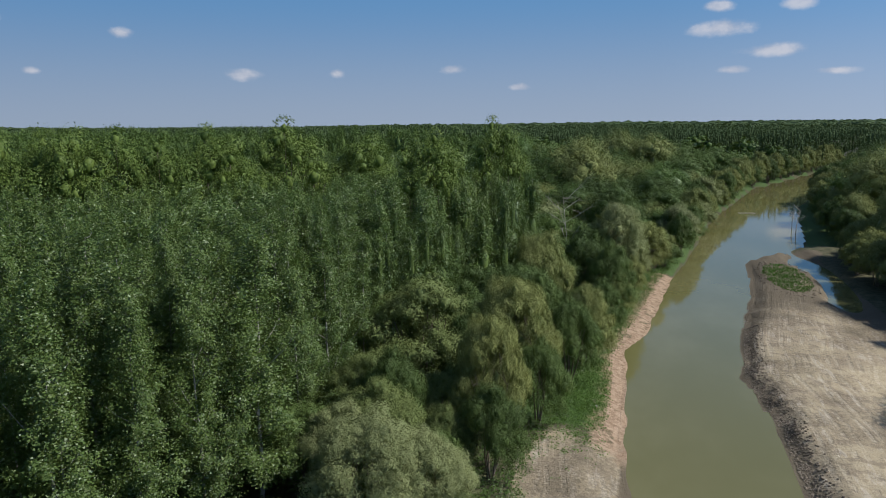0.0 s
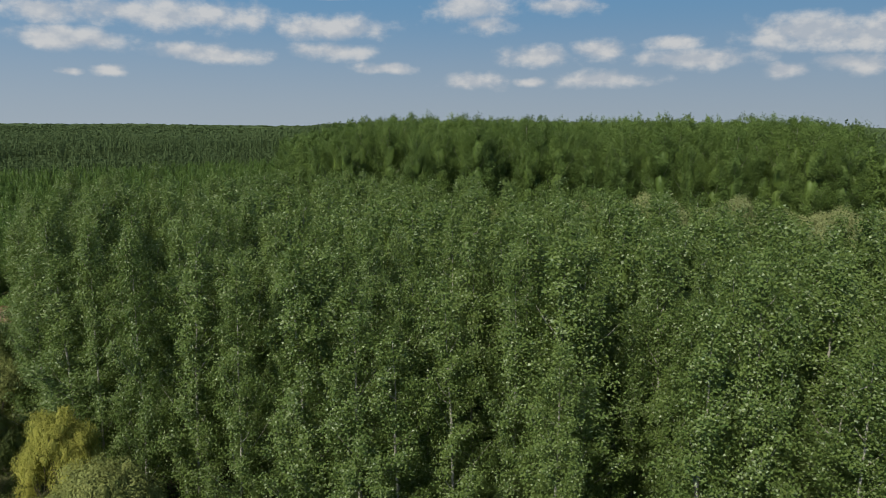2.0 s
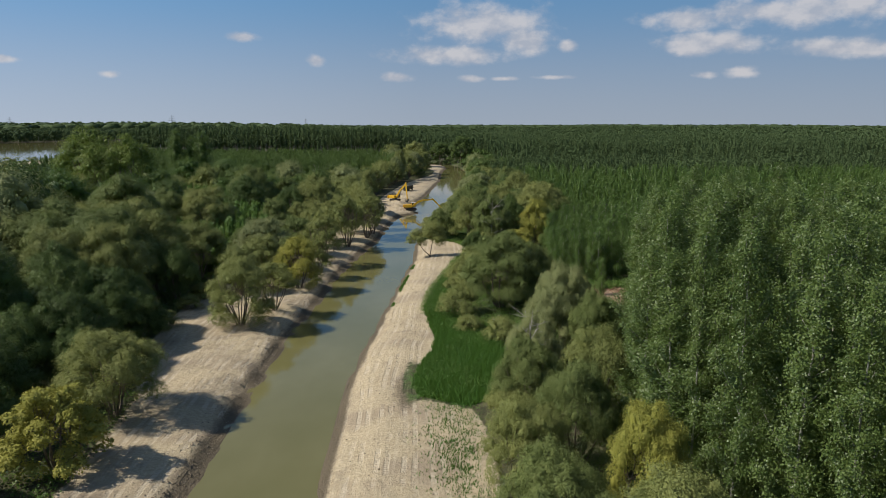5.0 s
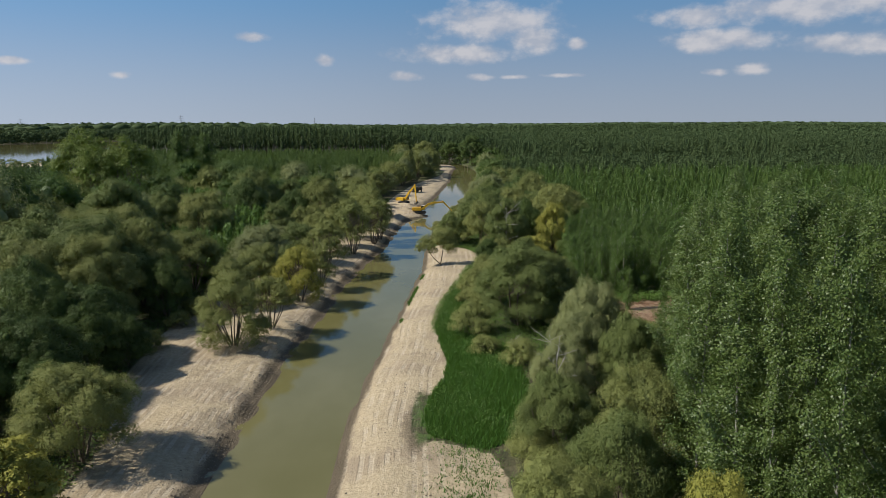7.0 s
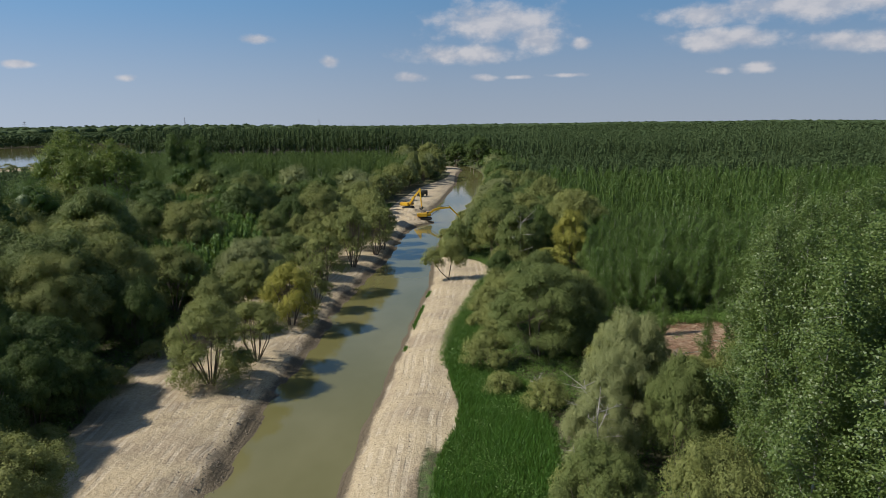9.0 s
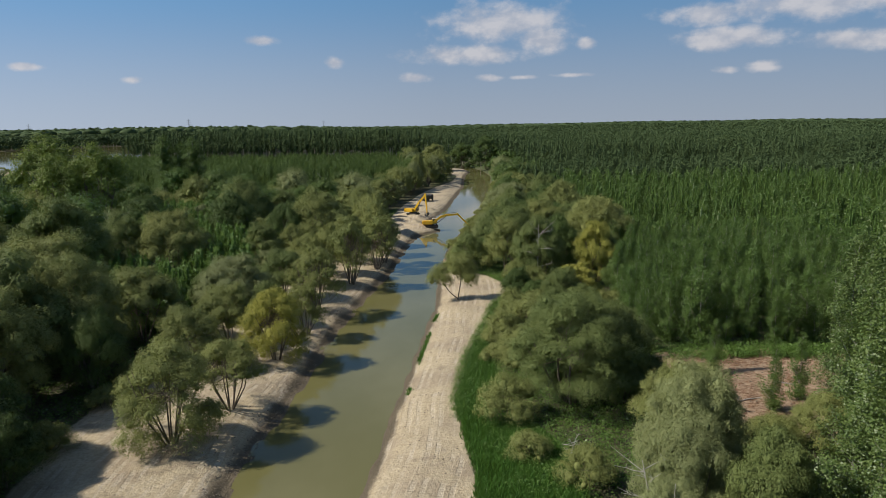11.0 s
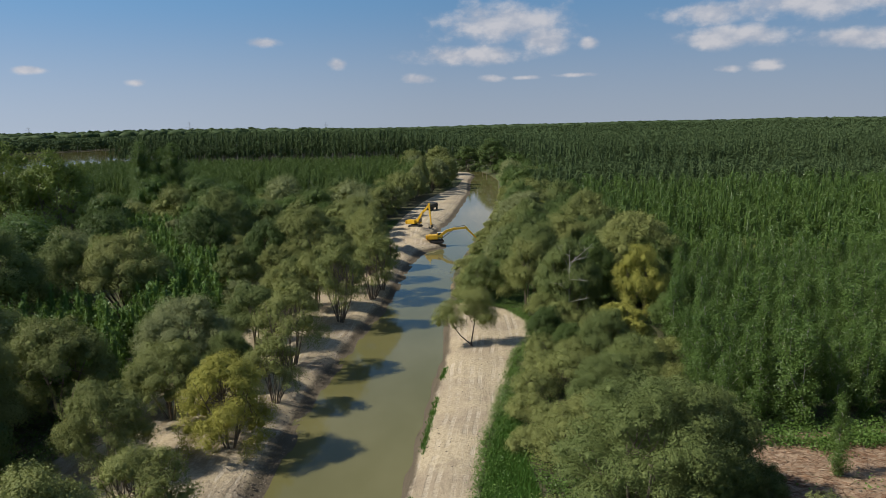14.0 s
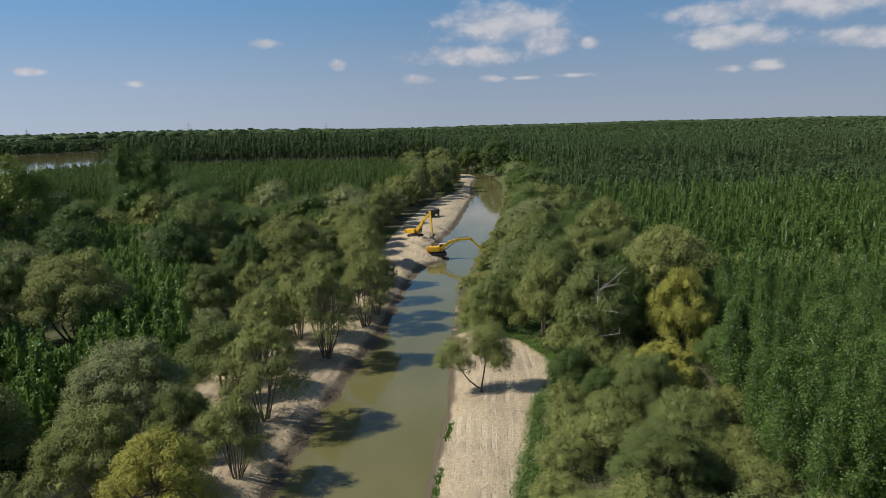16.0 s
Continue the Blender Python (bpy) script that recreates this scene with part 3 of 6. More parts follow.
def spire(h, radius, seed, tufts=14, round_top=0.0):
    """A far tree in few faces: a ragged many-sided crown with tufts on it, and a plain stem."""
    r = np.random.default_rng(seed)
    sides = 5
    ang = np.arange(sides) * 2 * math.pi / sides
    rings = ((0.24, 0.55), (0.50, 1.0), (0.78, 0.72 + 0.3 * round_top))
    v, f = [], []
    for zz, q in rings:
        rr = radius * q * r.uniform(0.6, 1.25, sides)
        v.append(np.stack([np.cos(ang + r.normal(0, 0.2)) * rr, np.sin(ang) * rr, h * (zz + r.normal(0, 0.035, sides))], -1))
    v.append(np.array([[0, 0, h * 0.98]]))
    for i in range(2):
        for j in range(sides):
            p, q = i * sides + j, i * sides + (j + 1) % sides
            f += [(p, q, q + sides), (p, q + sides, p + sides)]
    f += [(2 * sides + j, 2 * sides + (j + 1) % sides, 3 * sides) for j in range(sides)]
    t = r.uniform(0.3, 1.0, tufts)
    a = r.uniform(0, 2 * math.pi, tufts)
    q = radius * np.interp(t, (0.24, 0.5, 0.78, 1.0), (0.6, 1.05, 0.8, 0.12))
    c = np.stack([np.cos(a) * q, np.sin(a) * q, t * h], -1)
    n = np.stack([np.cos(a), np.sin(a), np.full(tufts, 0.5)], -1)
    wood = tube([(0, 0, 0), (0, 0, h * 0.5)], [0.011 * h, 0.008 * h], 3)
    return wood, joined([(np.concatenate(v), np.array(f)), leaves(c, n, radius * 0.5, r)])


def willow(h, width, lobes, count, size, seed, stems=5, low=0.16, open_stems=False, flat=1.0, core=0.46, limbs=3, core_every=1, lob=(0.25, 0.44), given=(), ends=()):
    """Stems and crown of a willow: several leaning stems under a dome of round, drooping leaf masses."""
    r = np.random.default_rng(seed)
    rad = width / 2
    wood, cs, ns, cores = [], [], [], []
    heads = []
    for i in range(lobes):
        a = i * 2.399 + r.normal(0, 0.25)
        q = math.sqrt((i + 0.5) / lobes) * r.uniform(0.85, 1.06)
        lr = rad * r.uniform(*lob)
        top = h - lr * 0.8
        lowz = low * h + lr * 0.5
        zz = lowz + (top - lowz) * (math.sqrt(max(1 - (q * 0.97) ** 2, 0.0)) * r.uniform(0.82, 1.03)) * flat
        if q > 0.5 and r.uniform() < 0.5:
            zz = lowz + (zz - lowz) * r.uniform(0.05, 0.8)
        zz *= r.uniform(0.9, 1.04)
        p = np.array([math.cos(a) * q * (rad - lr * 0.6), math.sin(a) * q * (rad - lr * 0.6), zz])
        heads.append((p, lr))
    if given:
        heads = [(np.array(g[:3]), g[3]) for g in given]
    for i in range(stems):
        a = i * 2 * math.pi / stems + r.normal(0, 0.4)
        p, lr = heads[int(r.integers(0, lobes))]
        out_r = rad * r.uniform(0.15, 0.7)
        end = np.array([math.cos(a) * out_r, math.sin(a) * out_r, h * (0.75 if open_stems else 0.62)])
        if ends:
            end = np.array(ends[i])
        spread_b = r.uniform(0.1, 0.55)
        b = np.array([math.cos(a) * spread_b, math.sin(a) * spread_b, -0.3])
        mid = b * 0.5 + end * 0.5 + np.array([0, 0, -0.05 * h]) + r.normal(0, 0.3, 3)
        wood.append(tube([b, mid, end], [(0.010 if open_stems else 0.014) * h, (0.007 if open_stems else 0.010) * h, 0.003 * h], 5))
        for _ in range(limbs):
            p, lr = min((heads[int(r.integers(0, lobes))] for _ in range(3)), key=lambda q: ((q[0] - end) ** 2).sum())
            wood.append(tube([mid * 0.6 + end * 0.4, (mid + p) / 2 + r.normal(0, 0.2, 3), p], [0.006 * h, 0.0045 * h, 0.02], 4))
    vol = sum(lr ** 2 for _, lr in heads)
    for i, (p, lr) in enumerate(heads):
        k = max(int(count * lr ** 2 / vol), 6)
        sprays = max(min(k // 9, 170), 2)
        d = r.normal(0, 1, (sprays, 3))
        d /= np.linalg.norm(d, axis=1, keepdims=True)
        d[:, 2] = np.where(d[:, 2] < -0.35, -d[:, 2], d[:, 2])
        reach = lr * r.uniform(0.84, 1.04, sprays)
        heart = p + d * reach[:, None] * np.array([1, 1, 0.9])
        pick = r.integers(0, sprays, k)
        off = r.normal(0, 1, (k, 3)) * lr * np.array([0.13, 0.13, 0.12])
        off[:, 2] -= np.abs(r.normal(0, 0.16, k)) * lr
        c = heart[pick] + off
        cs.append(c)
        n = d[pick] * 1.05 + off / (lr * 0.32) * 0.3 + np.array([0, 0, 0.35])
        ns.append(n)
        if core and i % core_every == 0 and p[2] > (low + 0.22) * h:
            cores.append((ICO_V * lr * core * r.uniform(0.7, 1.2, (12, 1)) + p - np.array([0, 0, 0.12 * lr]), ICO_F))
    crown = [leaves(np.concatenate(cs), np.concatenate(ns), size, r, 0.4, 0.5 if size > 0.25 else 0.3)] + cores
    return grafted(wood), joined(crown)


def thing(name, label, category, group, parts):
    """An Empty at the base with a mesh part for each (name, mesh)."""
    root = tagged(new(name), label, category, group)
    for pname, me in parts:
        ob = new(pname, me)
        ob.parent = root
    return root


class Kind:
    """A kind of tree: a few different shapes, of which copies are set out."""

    def __init__(self, name, label, group, shapes, wood, leaf):
        self.label, self.name, self.group = label, name, group
        self.meshes = [(mesh_from("trunk", *w, wood, True), mesh_from("crown", *c, leaf)) for w, c in shapes]
        self.made = [None] * len(shapes)
        self.arrays = shapes

    def plant(self, x, y, size=1.0, turn=0.0, which=0, wide=1.0, label=""):
        which %= len(self.meshes)
        m = pose(x, y, float(height(x, y)) - 0.15, 0, 0, turn) @ Matrix.Diagonal((size * wide, size * wide, size, 1))
        if self.made[which] is None:
            self.made[which] = thing(self.name, self.label, "tree", self.group, (("trunk", self.meshes[which][0]), ("crown", self.meshes[which][1])))
            self.made[which].matrix_basis = m
            ob = self.made[which]
        else:
            src = self.made[which]
            ob = tagged(new(self.name), self.label, "tree", self.group)
            ob.matrix_basis = m
            for c in src.children:
                k = new(c.name.split(".")[0], c.data)
                k.parent = ob
        if label:
            ob["label"] = label
        return ob


def merged(name, label, category, places, shapes, wood, leaf):
    """Many far trees as one piece of woodland: places are rows of x, y, size, wide, turn, which."""
    vw, fw, vc, fc, kw, kc = [], [], [], [], 0, 0
    zs = height(np.array([p[0] for p in places]), np.array([p[1] for p in places]))
    for (x, y, size, wide, turn, which), z in zip(places, zs):
        (wv_, wf_), (cv_, cf_) = shapes[which % len(shapes)]
        c, s = math.cos(turn), math.sin(turn)
        rot = np.array([[c * wide, -s * wide, 0], [s * wide, c * wide, 0], [0, 0, 1]]).T * size
        at = np.array([x, y, z - 0.2])
        vw.append(wv_ @ rot + at)
        fw.append(wf_ + kw)
        kw += len(wv_)
        vc.append(cv_ @ rot + at)
        fc.append(cf_ + kc)
        kc += len(cv_)
    root = tagged(new(name), label, category, kind="stuff")
    for pname, v, f, mat in (("trunks", vw, fw, wood), ("crowns", vc, fc, leaf)):
        ob = tagged(new(pname, mesh_from(pname, np.concatenate(v), np.concatenate(f), mat)), kind="stuff")
        ob.parent = root
    return root


POPLAR_SHAPES = [poplar(26, 2.5, 0.07 + 0.02 * i, 25000, 0.15, 11 + i, 62, 0, loose=0.8, spread=0.65) for i in range(6)]
YOUNG_SHAPES = [poplar(10, 1.25, 0.06, 6600, 0.14, 31 + i, 50, 0, loose=1.1, spread=0.7) for i in range(4)]
MATURE_SHAPES = [poplar(30, 3.4, 0.14, 19000, 0.22, 71 + i, 60, 4, True, True, spread=0.6) for i in range(4)]
MID_POPLAR = [poplar(26, 2.3, 0.18, 7000, 0.24, 51 + i, 60, 3, False, loose=1.15, spread=0.7) for i in range(4)]
MID_YOUNG = [poplar(10, 1.2, 0.08, 760, 0.30, 61 + i, 30, 2, False, loose=1.4, spread=0.6) for i in range(4)]
MID_MATURE = [poplar(30, 3.4, 0.20, 4600, 0.38, 71 + i, 56, 3, False, True, spread=0.55) for i in range(4)]
FAR_POPLAR = [poplar(26, 2.0, 0.40, 90, 1.05, 81 + i, 22, 2, False, False, 0.011, 1.9) for i in range(6)]
TRUNK_POPLAR = [poplar(26, 2.2, 0.58, 340, 0.60, 281 + i, 30, 2, False, False, 0.013, 1.6) for i in range(6)]
FAR_CLUMP = [willow(20, 15, 13, 170, 1.9, 291 + i, 1, limbs=0, core=0.85, core_every=2, low=0.05) for i in range(5)]
FAR_ROUND = [spire(20, 4.2, 91 + i, 22, 0.6) for i in range(5)]
ROW_POPLAR = [poplar(26, 1.6, 0.36, 300, 0.60, 181 + i, 34, 2, False, False, 0.011, 1.9) for i in range(6)]
WILLOW_SHAPES = [willow(11, 12, 58 + 5 * i, 56000, 0.165, 101 + i, flat=0.9 + 0.05 * i, lob=(0.15, 0.30)) for i in range(5)]
STEMMY_SHAPES = [willow(11.5, 10, 44, 30000, 0.155, 121 + i, 10, 0.26, True, core=0.4, limbs=4, lob=(0.16, 0.32)) for i in range(3)]
BUSH_SHAPES = [willow(4.5, 7, 20, 15000, 0.135, 141 + i, 6, 0.03) for i in range(2)]
WOOD_SHAPES = [willow(11, 12, 34 + 6 * i, 14000, 0.22, 171 + i, 1, limbs=0, low=0.1) for i in range(2)]
MID_WILLOW = [willow(11, 12, 20, 900, 0.66, 151 + i, 1, limbs=0, core=0.6, core_every=2, lob=(0.2, 0.38)) for i in range(5)]

poplar_tree = Kind("poplar_tree", "tall slender poplar with grey-green leaves in a plantation", "plantation poplars", POPLAR_SHAPES, PALEBARK, POPLAR)
young_poplar = Kind("young_poplar", "young bright green poplar in a planted stand", "young poplars", YOUNG_SHAPES, PALEBARK, YOUNG)
willow_tree = Kind("willow_tree", "broad round willow with grey-green foliage", "willows", WILLOW_SHAPES, STEM, WILLOW)
grey_willow = Kind("grey_willow", "pale silvery willow with a rounded crown", "grey willows", [WILLOW_SHAPES[1], WILLOW_SHAPES[4]], STEM, GREYWILLOW)
yellow_willow = Kind("yellow_willow", "willow with yellowing olive leaves", "yellowing willows", [WILLOW_SHAPES[3], WILLOW_SHAPES[1]], STEM, YELLOW)
stem_willow = Kind("bank_willow", "many-stemmed willow with open trunks on the sand bank", "bank willows", STEMMY_SHAPES, STEM, WILLOW)
dark_tree = Kind("dark_tree", "dense dark green broadleaf tree at the river", "dark trees", [WILLOW_SHAPES[0], WILLOW_SHAPES[2]], STEM, DARKLEAF)
mature_tree = Kind("mature_poplar", "tall broad old poplar at the forest edge", "old poplars", MATURE_SHAPES, PALEBARK, MATURE)
bush = Kind("willow_bush", "low green willow bush", "bushes", BUSH_SHAPES, STEM, WILLOW)

FINE_SHAPES = [willow(11, 12, 66, 84000, 0.145, 106, flat=0.95, core=0.36, lob=(0.14, 0.29)), willow(11, 12, 76, 84000, 0.145, 107, core=0.36, lob=(0.13, 0.28))]
near_willow = Kind("willow_tree", "broad round willow with grey-green foliage", "willows", FINE_SHAPES, STEM, WILLOW)
near_grey = Kind("grey_willow", "pale silvery willow with a rounded crown", "grey willows", FINE_SHAPES, STEM, GREYWILLOW)

GLOBE_SHAPES = [willow(10, 10, 70, 56000, 0.145, 131 + i, 10, -0.02, True, core=0.36, limbs=4, lob=(0.15, 0.30)) for i in range(2)]
globe_willow = Kind("bank_willow", "many-stemmed willow with open trunks on the sand bank", "bank willows", GLOBE_SHAPES, STEM, WILLOW)
yellow_globe = Kind("yellow_willow", "willow with yellowing olive leaves", "yellowing willows", GLOBE_SHAPES[1:], STEM, YELLOW)
yellow_bush = Kind("yellow_shrub", "spreading shrub with yellow and green leaves", "yellowing shrubs", [willow(10, 10, 60, 26000, 0.24, 136, 7, 0.03, lob=(0.12, 0.24))], STEM, YELLOW)
LEANING = [(-4.6, 0.0, 5.2, 1.8), (-3.6, 0.8, 6.0, 1.7), (-3.2, -0.6, 4.6, 1.6), (-2.2, 0.0, 3.6, 1.2), (-5.4, -0.3, 4.2, 1.3), (-0.6, 0.5, 7.6, 2.0), (0.9, -0.3, 7.9, 1.9),
           (0.2, 0.9, 6.3, 1.9), (1.8, 0.3, 6.2, 1.9), (1.5, -0.8, 4.6, 1.5), (2.3, 0.5, 3.6, 1.3), (-0.9, -0.6, 6.0, 1.5), (2.6, -0.4, 5.0, 1.4), (0.6, 0.2, 5.0, 1.4)]
lone_willow = Kind("bank_willow", "lone forked willow leaning over the water on open sand", "bank willows",
                   [willow(9.5, 9, 14, 34000, 0.15, 139, 2, core=0.45, limbs=6, given=LEANING, ends=((-4.2, 0.0, 4.9), (0.6, 0.1, 6.8)))], STEM, WILLOW)

GIANT = [willow(24, 24, 80, 30000, 0.36, 411, 4, 0.03, lob=(0.14, 0.28))]
dark_big = Kind("dark_tree", "huge dark green tree at the river bend", "dark trees", GIANT, STEM, DARKLEAF)
big_willow = Kind("willow_tree", "tall spreading willow at the river bend", "willows", GIANT, STEM, WILLOW)
olive_willow = Kind("willow_tree", "broad dark olive willow on the bank", "willows", WILLOW_SHAPES[:3], STEM, OLIVE)
BROAD_SHAPES = [willow(16, 16, 120, 120000, 0.15, 421, 6, lob=(0.11, 0.23), core=0.36)]
broad_willow = Kind("willow_tree", "very broad old willow with olive foliage", "willows", BROAD_SHAPES, STEM, WILLOW)
broad_olive = Kind("willow_tree", "very broad dark olive willow on the bank", "willows", BROAD_SHAPES, STEM, OLIVE)
near_dark = Kind("willow_tree", "broad dark olive willow on the bank", "willows", FINE_SHAPES, STEM, OLIVE)

TAKEN = []


def at(kind, x, y, h, w, nominal=(11, 12), **kw):
    """Plant a tree of height h and crown width w at x, y."""
    TAKEN.append((x, y, w / 2))
    return kind.plant(x, y, h / nominal[0], float(rng.uniform(0, 360)), int(rng.integers(0, 9)), (w / nominal[1]) / (h / nominal[0]), **kw)


S, Bn = (11.5, 10), (4.5, 7)
# far bank, by the water
at(stem_willow, -24.9, 131.2, 9.5, 9, S)
at(olive_willow, -41.5, 176, 9, 8)
at(broad_willow, -52, 147, 17, 16, (16, 16))
at(broad_willow, -64, 153, 17, 18, (16, 16))
at(broad_willow, -53, 130, 17, 16, (16, 16))
# dark leaf colour here stands in for the shade below the tall willows
at(dark_tree, -44, 108, 11, 10)
at(dark_tree, -52, 111, 14, 13)
at(dark_tree, -50, 93, 12, 12)
at(dark_tree, -45, 139, 12, 10)
at(dark_tree, -62, 88, 15, 14)
at(bush, -41.5, 121, 3.5, 6, (4.5, 7))
at(bush, -41, 103, 3.2, 6, (4.5, 7))
at(broad_willow, -74, 166, 16, 16, (16, 16))
at(bush, -40.5, 141, 3.5, 6, (4.5, 7))
at(bush, -41, 133, 3, 5, (4.5, 7))
at(yellow_globe, -23.8, 150.4, 10.9, 11, (10, 10))
at(stem_willow, -21.8, 163.4, 9.5, 8, S)
at(globe_willow, -28.7, 122.3, 12.2, 12, (10, 10), label="olive willow leaning over the bare sand bank")
at(stem_willow, -18.7, 200.0, 14.7, 11, S)
at(stem_willow, -14.7, 217.4, 12.7, 10, S)
at(stem_willow, -13.5, 226, 12.5, 9, S)
at(stem_willow, -22.5, 177, 12.8, 11, S)
at(grey_willow, -35.8, 172.2, 12.5, 14)
at(willow_tree, -33, 158, 10.5, 11.5)
at(willow_tree, -34.5, 145, 9.5, 10)
at(olive_willow, -29, 168, 9, 8)
at(willow_tree, -27.5, 198, 11, 11)
at(willow_tree, -24.5, 209, 12, 11)
at(willow_tree, -22.5, 224, 12, 11)
at(olive_willow, -30, 186, 11, 12)
at(near_willow, -34, 84.5, 11.5, 13)
at(yellow_bush, -34, 71, 9.5, 10.5, (10, 10))
at(dark_tree, -48, 83, 11, 12)
at(dark_tree, -44, 75, 9, 9)
at(dark_tree, -42, 93, 9, 9)
at(dark_tree, -53, 71, 13, 13)
at(dark_tree, -41, 63, 8, 9)
at(dark_tree, -47, 56, 11, 12)
# more dark-leaved trees whose colour deepens the shade among the willows
at(dark_tree, -41.5, 113, 8, 8)
at(dark_tree, -46, 99, 13, 13)
at(dark_tree, -47, 116, 13, 13)
at(dark_tree, -57, 119, 15, 13)
at(dark_tree, -84, 118, 20, 17, label="tall dark green tree standing over the willows")
at(dark_tree, -60, 102, 19, 16)
at(stem_willow, -17, 238, 13, 10, S)
at(willow_tree, -19, 252, 14, 12)
at(willow_tree, -21, 270, 14, 13)
for i, y in enumerate(np.arange(286, 500, 11.5)):
    at((willow_tree, stem_willow, willow_tree, grey_willow)[i % 4], float(SAND_L(y)) - 7.5 - 1.5 * math.sin(i * 2.3), float(y), 11.5 + 4.5 * (y > 400) + 2 * math.sin(i * 1.7), 11.5 + 1.5 * math.cos(i * 1.3), S if i % 4 == 1 else (11, 12))
# near bank
for bx, by, bh, bw in ((8.6, 148, 3, 5), (9.5, 156, 3.6, 6), (11, 163, 4, 6.5), (13, 171, 4, 6), (14.5, 178, 4.5, 7), (18, 172, 5, 8), (17.5, 184, 5, 8), (19, 190, 6, 8), (21, 163, 5, 8), (12.5, 152, 4, 7)):
    at(bush, bx, by, bh, bw, Bn)
TAKEN.append((4.4, 185.2, 5.0))
lone_willow.plant(4.4, 185.2)
at(broad_olive, 16.5, 131.5, 14.4, 16, (16, 16))
at(near_dark, 22, 136, 13, 12)
for bx, by, bh, turn in ((17.5, 132.6, 0.58, 40), (22.5, 131.2, 0.54, 160), (26.5, 134.0, 0.52, 285)):
    near_dark.plant(bx, by, bh, turn, int(turn / 40), 1.05)
at(near_grey, 23, 108, 13.8, 10)
at(near_grey, 20.5, 103, 11.5, 9)
at(olive_willow, 28.5, 105, 9.5, 7)
at(willow_tree, 32, 113, 7, 6.5)
at(bush, 36, 119, 4, 6, Bn)
at(bush, 30, 120, 4, 6, Bn)
at(olive_willow, 25.5, 98, 12, 8)
at(near_willow, 26.6, 120.3, 9.5, 11)
at(near_grey, 17.0, 96, 9.5, 8)
at(near_dark, 14.5, 84, 10, 9)
at(near_willow, 21, 77, 13, 10)
at(near_dark, 17, 69.5, 12.5, 9)
at(near_willow, 11.5, 64.5, 10.5, 9)
at(yellow_willow, 20.5, 58, 12, 7.5)
at(near_dark, 12, 54, 11, 10)
at(willow_tree, 19, 47, 12, 10)
at(bush, 12.5, 76, 5, 6, Bn)
at(bush, 12, 82, 4.5, 6.5, Bn)
at(bush, 14.5, 90, 5, 7, Bn)
at(bush, 9.8, 118, 3.2, 5, Bn)
at(bush, 8.5, 128, 5.5, 8.5, Bn)
at(bush, 14.5, 112, 4.5, 6, Bn)
at(bush, 12, 146, 4.6, 8, Bn)
at(bush, 16, 152, 5, 8, Bn)
at(near_dark, 19, 157, 8, 10)
at(yellow_bush, 26, 179, 8.5, 10.5, (10, 10))
at(olive_willow, 25, 167, 7, 9)
at(bush, 15, 166, 5, 8, Bn)
at(dark_tree, 18, 178, 6, 7)
at(olive_willow, 21, 196, 16, 12)
at(yellow_willow, 33, 195, 14.8, 10.5)
at(willow_tree, 15.5, 209, 13.5, 10.5)
at(olive_willow, 7.2, 212.5, 9.8, 8.5)
at(dark_tree, 27, 207, 14, 11)
at(olive_willow, 19, 219, 15.5, 13)
at(willow_tree, 27, 235, 14, 14)
at(olive_willow, 18, 236, 12, 12)
at(olive_willow, 22, 262, 15, 14)
at(grey_willow, 24, 290, 15, 18)
at(dark_big, 34, 577, 25, 26, (24, 24))
at(dark_big, 18, 622, 21, 24, (24, 24))
at(big_willow, -4, 560, 20, 24, (24, 24))
at(big_willow, -20, 530, 19, 22, (24, 24))
at(big_willow, -6, 518, 15, 17, (24, 24))
at(bush, 6.5, 223, 6, 8, Bn)
at(bush, 5.5, 231, 4, 6, Bn)
at(grey_willow, 14, 243, 10, 10)
at(bush, 9.5, 248, 3.5, 5.5, Bn)
at(willow_tree, 17, 258, 11, 11)
at(bush, 12, 264, 3.5, 6, Bn)
at(willow_tree, 20.5, 279, 11, 11)
at(bush, 16, 275, 4, 6, Bn)
for i, y in enumerate(np.arange(218, 440, 6.5)):
    at(bush, float(EDGE_R(y)) + 2.6 + 1.1 * math.sin(i * 2.7), float(y), 2.6 + 0.9 * math.sin(i * 1.9), 4.6 + math.cos(i * 1.3), Bn)
for bx, by, bh, bw in ((24, 160, 4.5, 7), (28, 157, 4, 7), (29, 164, 4, 6), (28, 172, 5, 8), (32, 175, 4, 7), (24, 186, 5, 7), (17, 200, 5, 7)):
    at(bush, bx, by, bh, bw, Bn)
# back reach
at(near_grey, 21.9, -52, 11.5, 11)
at(near_grey, 17.5, -54, 9.5, 9)
at(near_grey, 27, -57, 10, 8)
at(near_willow, 16, -73, 15, 9)
at(near_willow, 15.5, -84, 17, 12)
at(dark_tree, 9.5, -93, 13, 9)
at(dark_tree, 14, -64, 10, 8)
at(dark_tree, 11.5, -79, 11, 8)
at(dark_tree, 25, -66, 12, 9)
at(dark_tree, 20, -80, 13, 9)
at(willow_tree, 8, -101, 12, 9)
at(dark_tree, 6.5, -112, 11, 8)
at(grey_willow, 6, -150, 18, 14)
at(willow_tree, 18, -122, 17, 13)
at(dark_tree, 6, -128, 14, 10)
at(willow_tree, -1.5, -174, 11, 9)
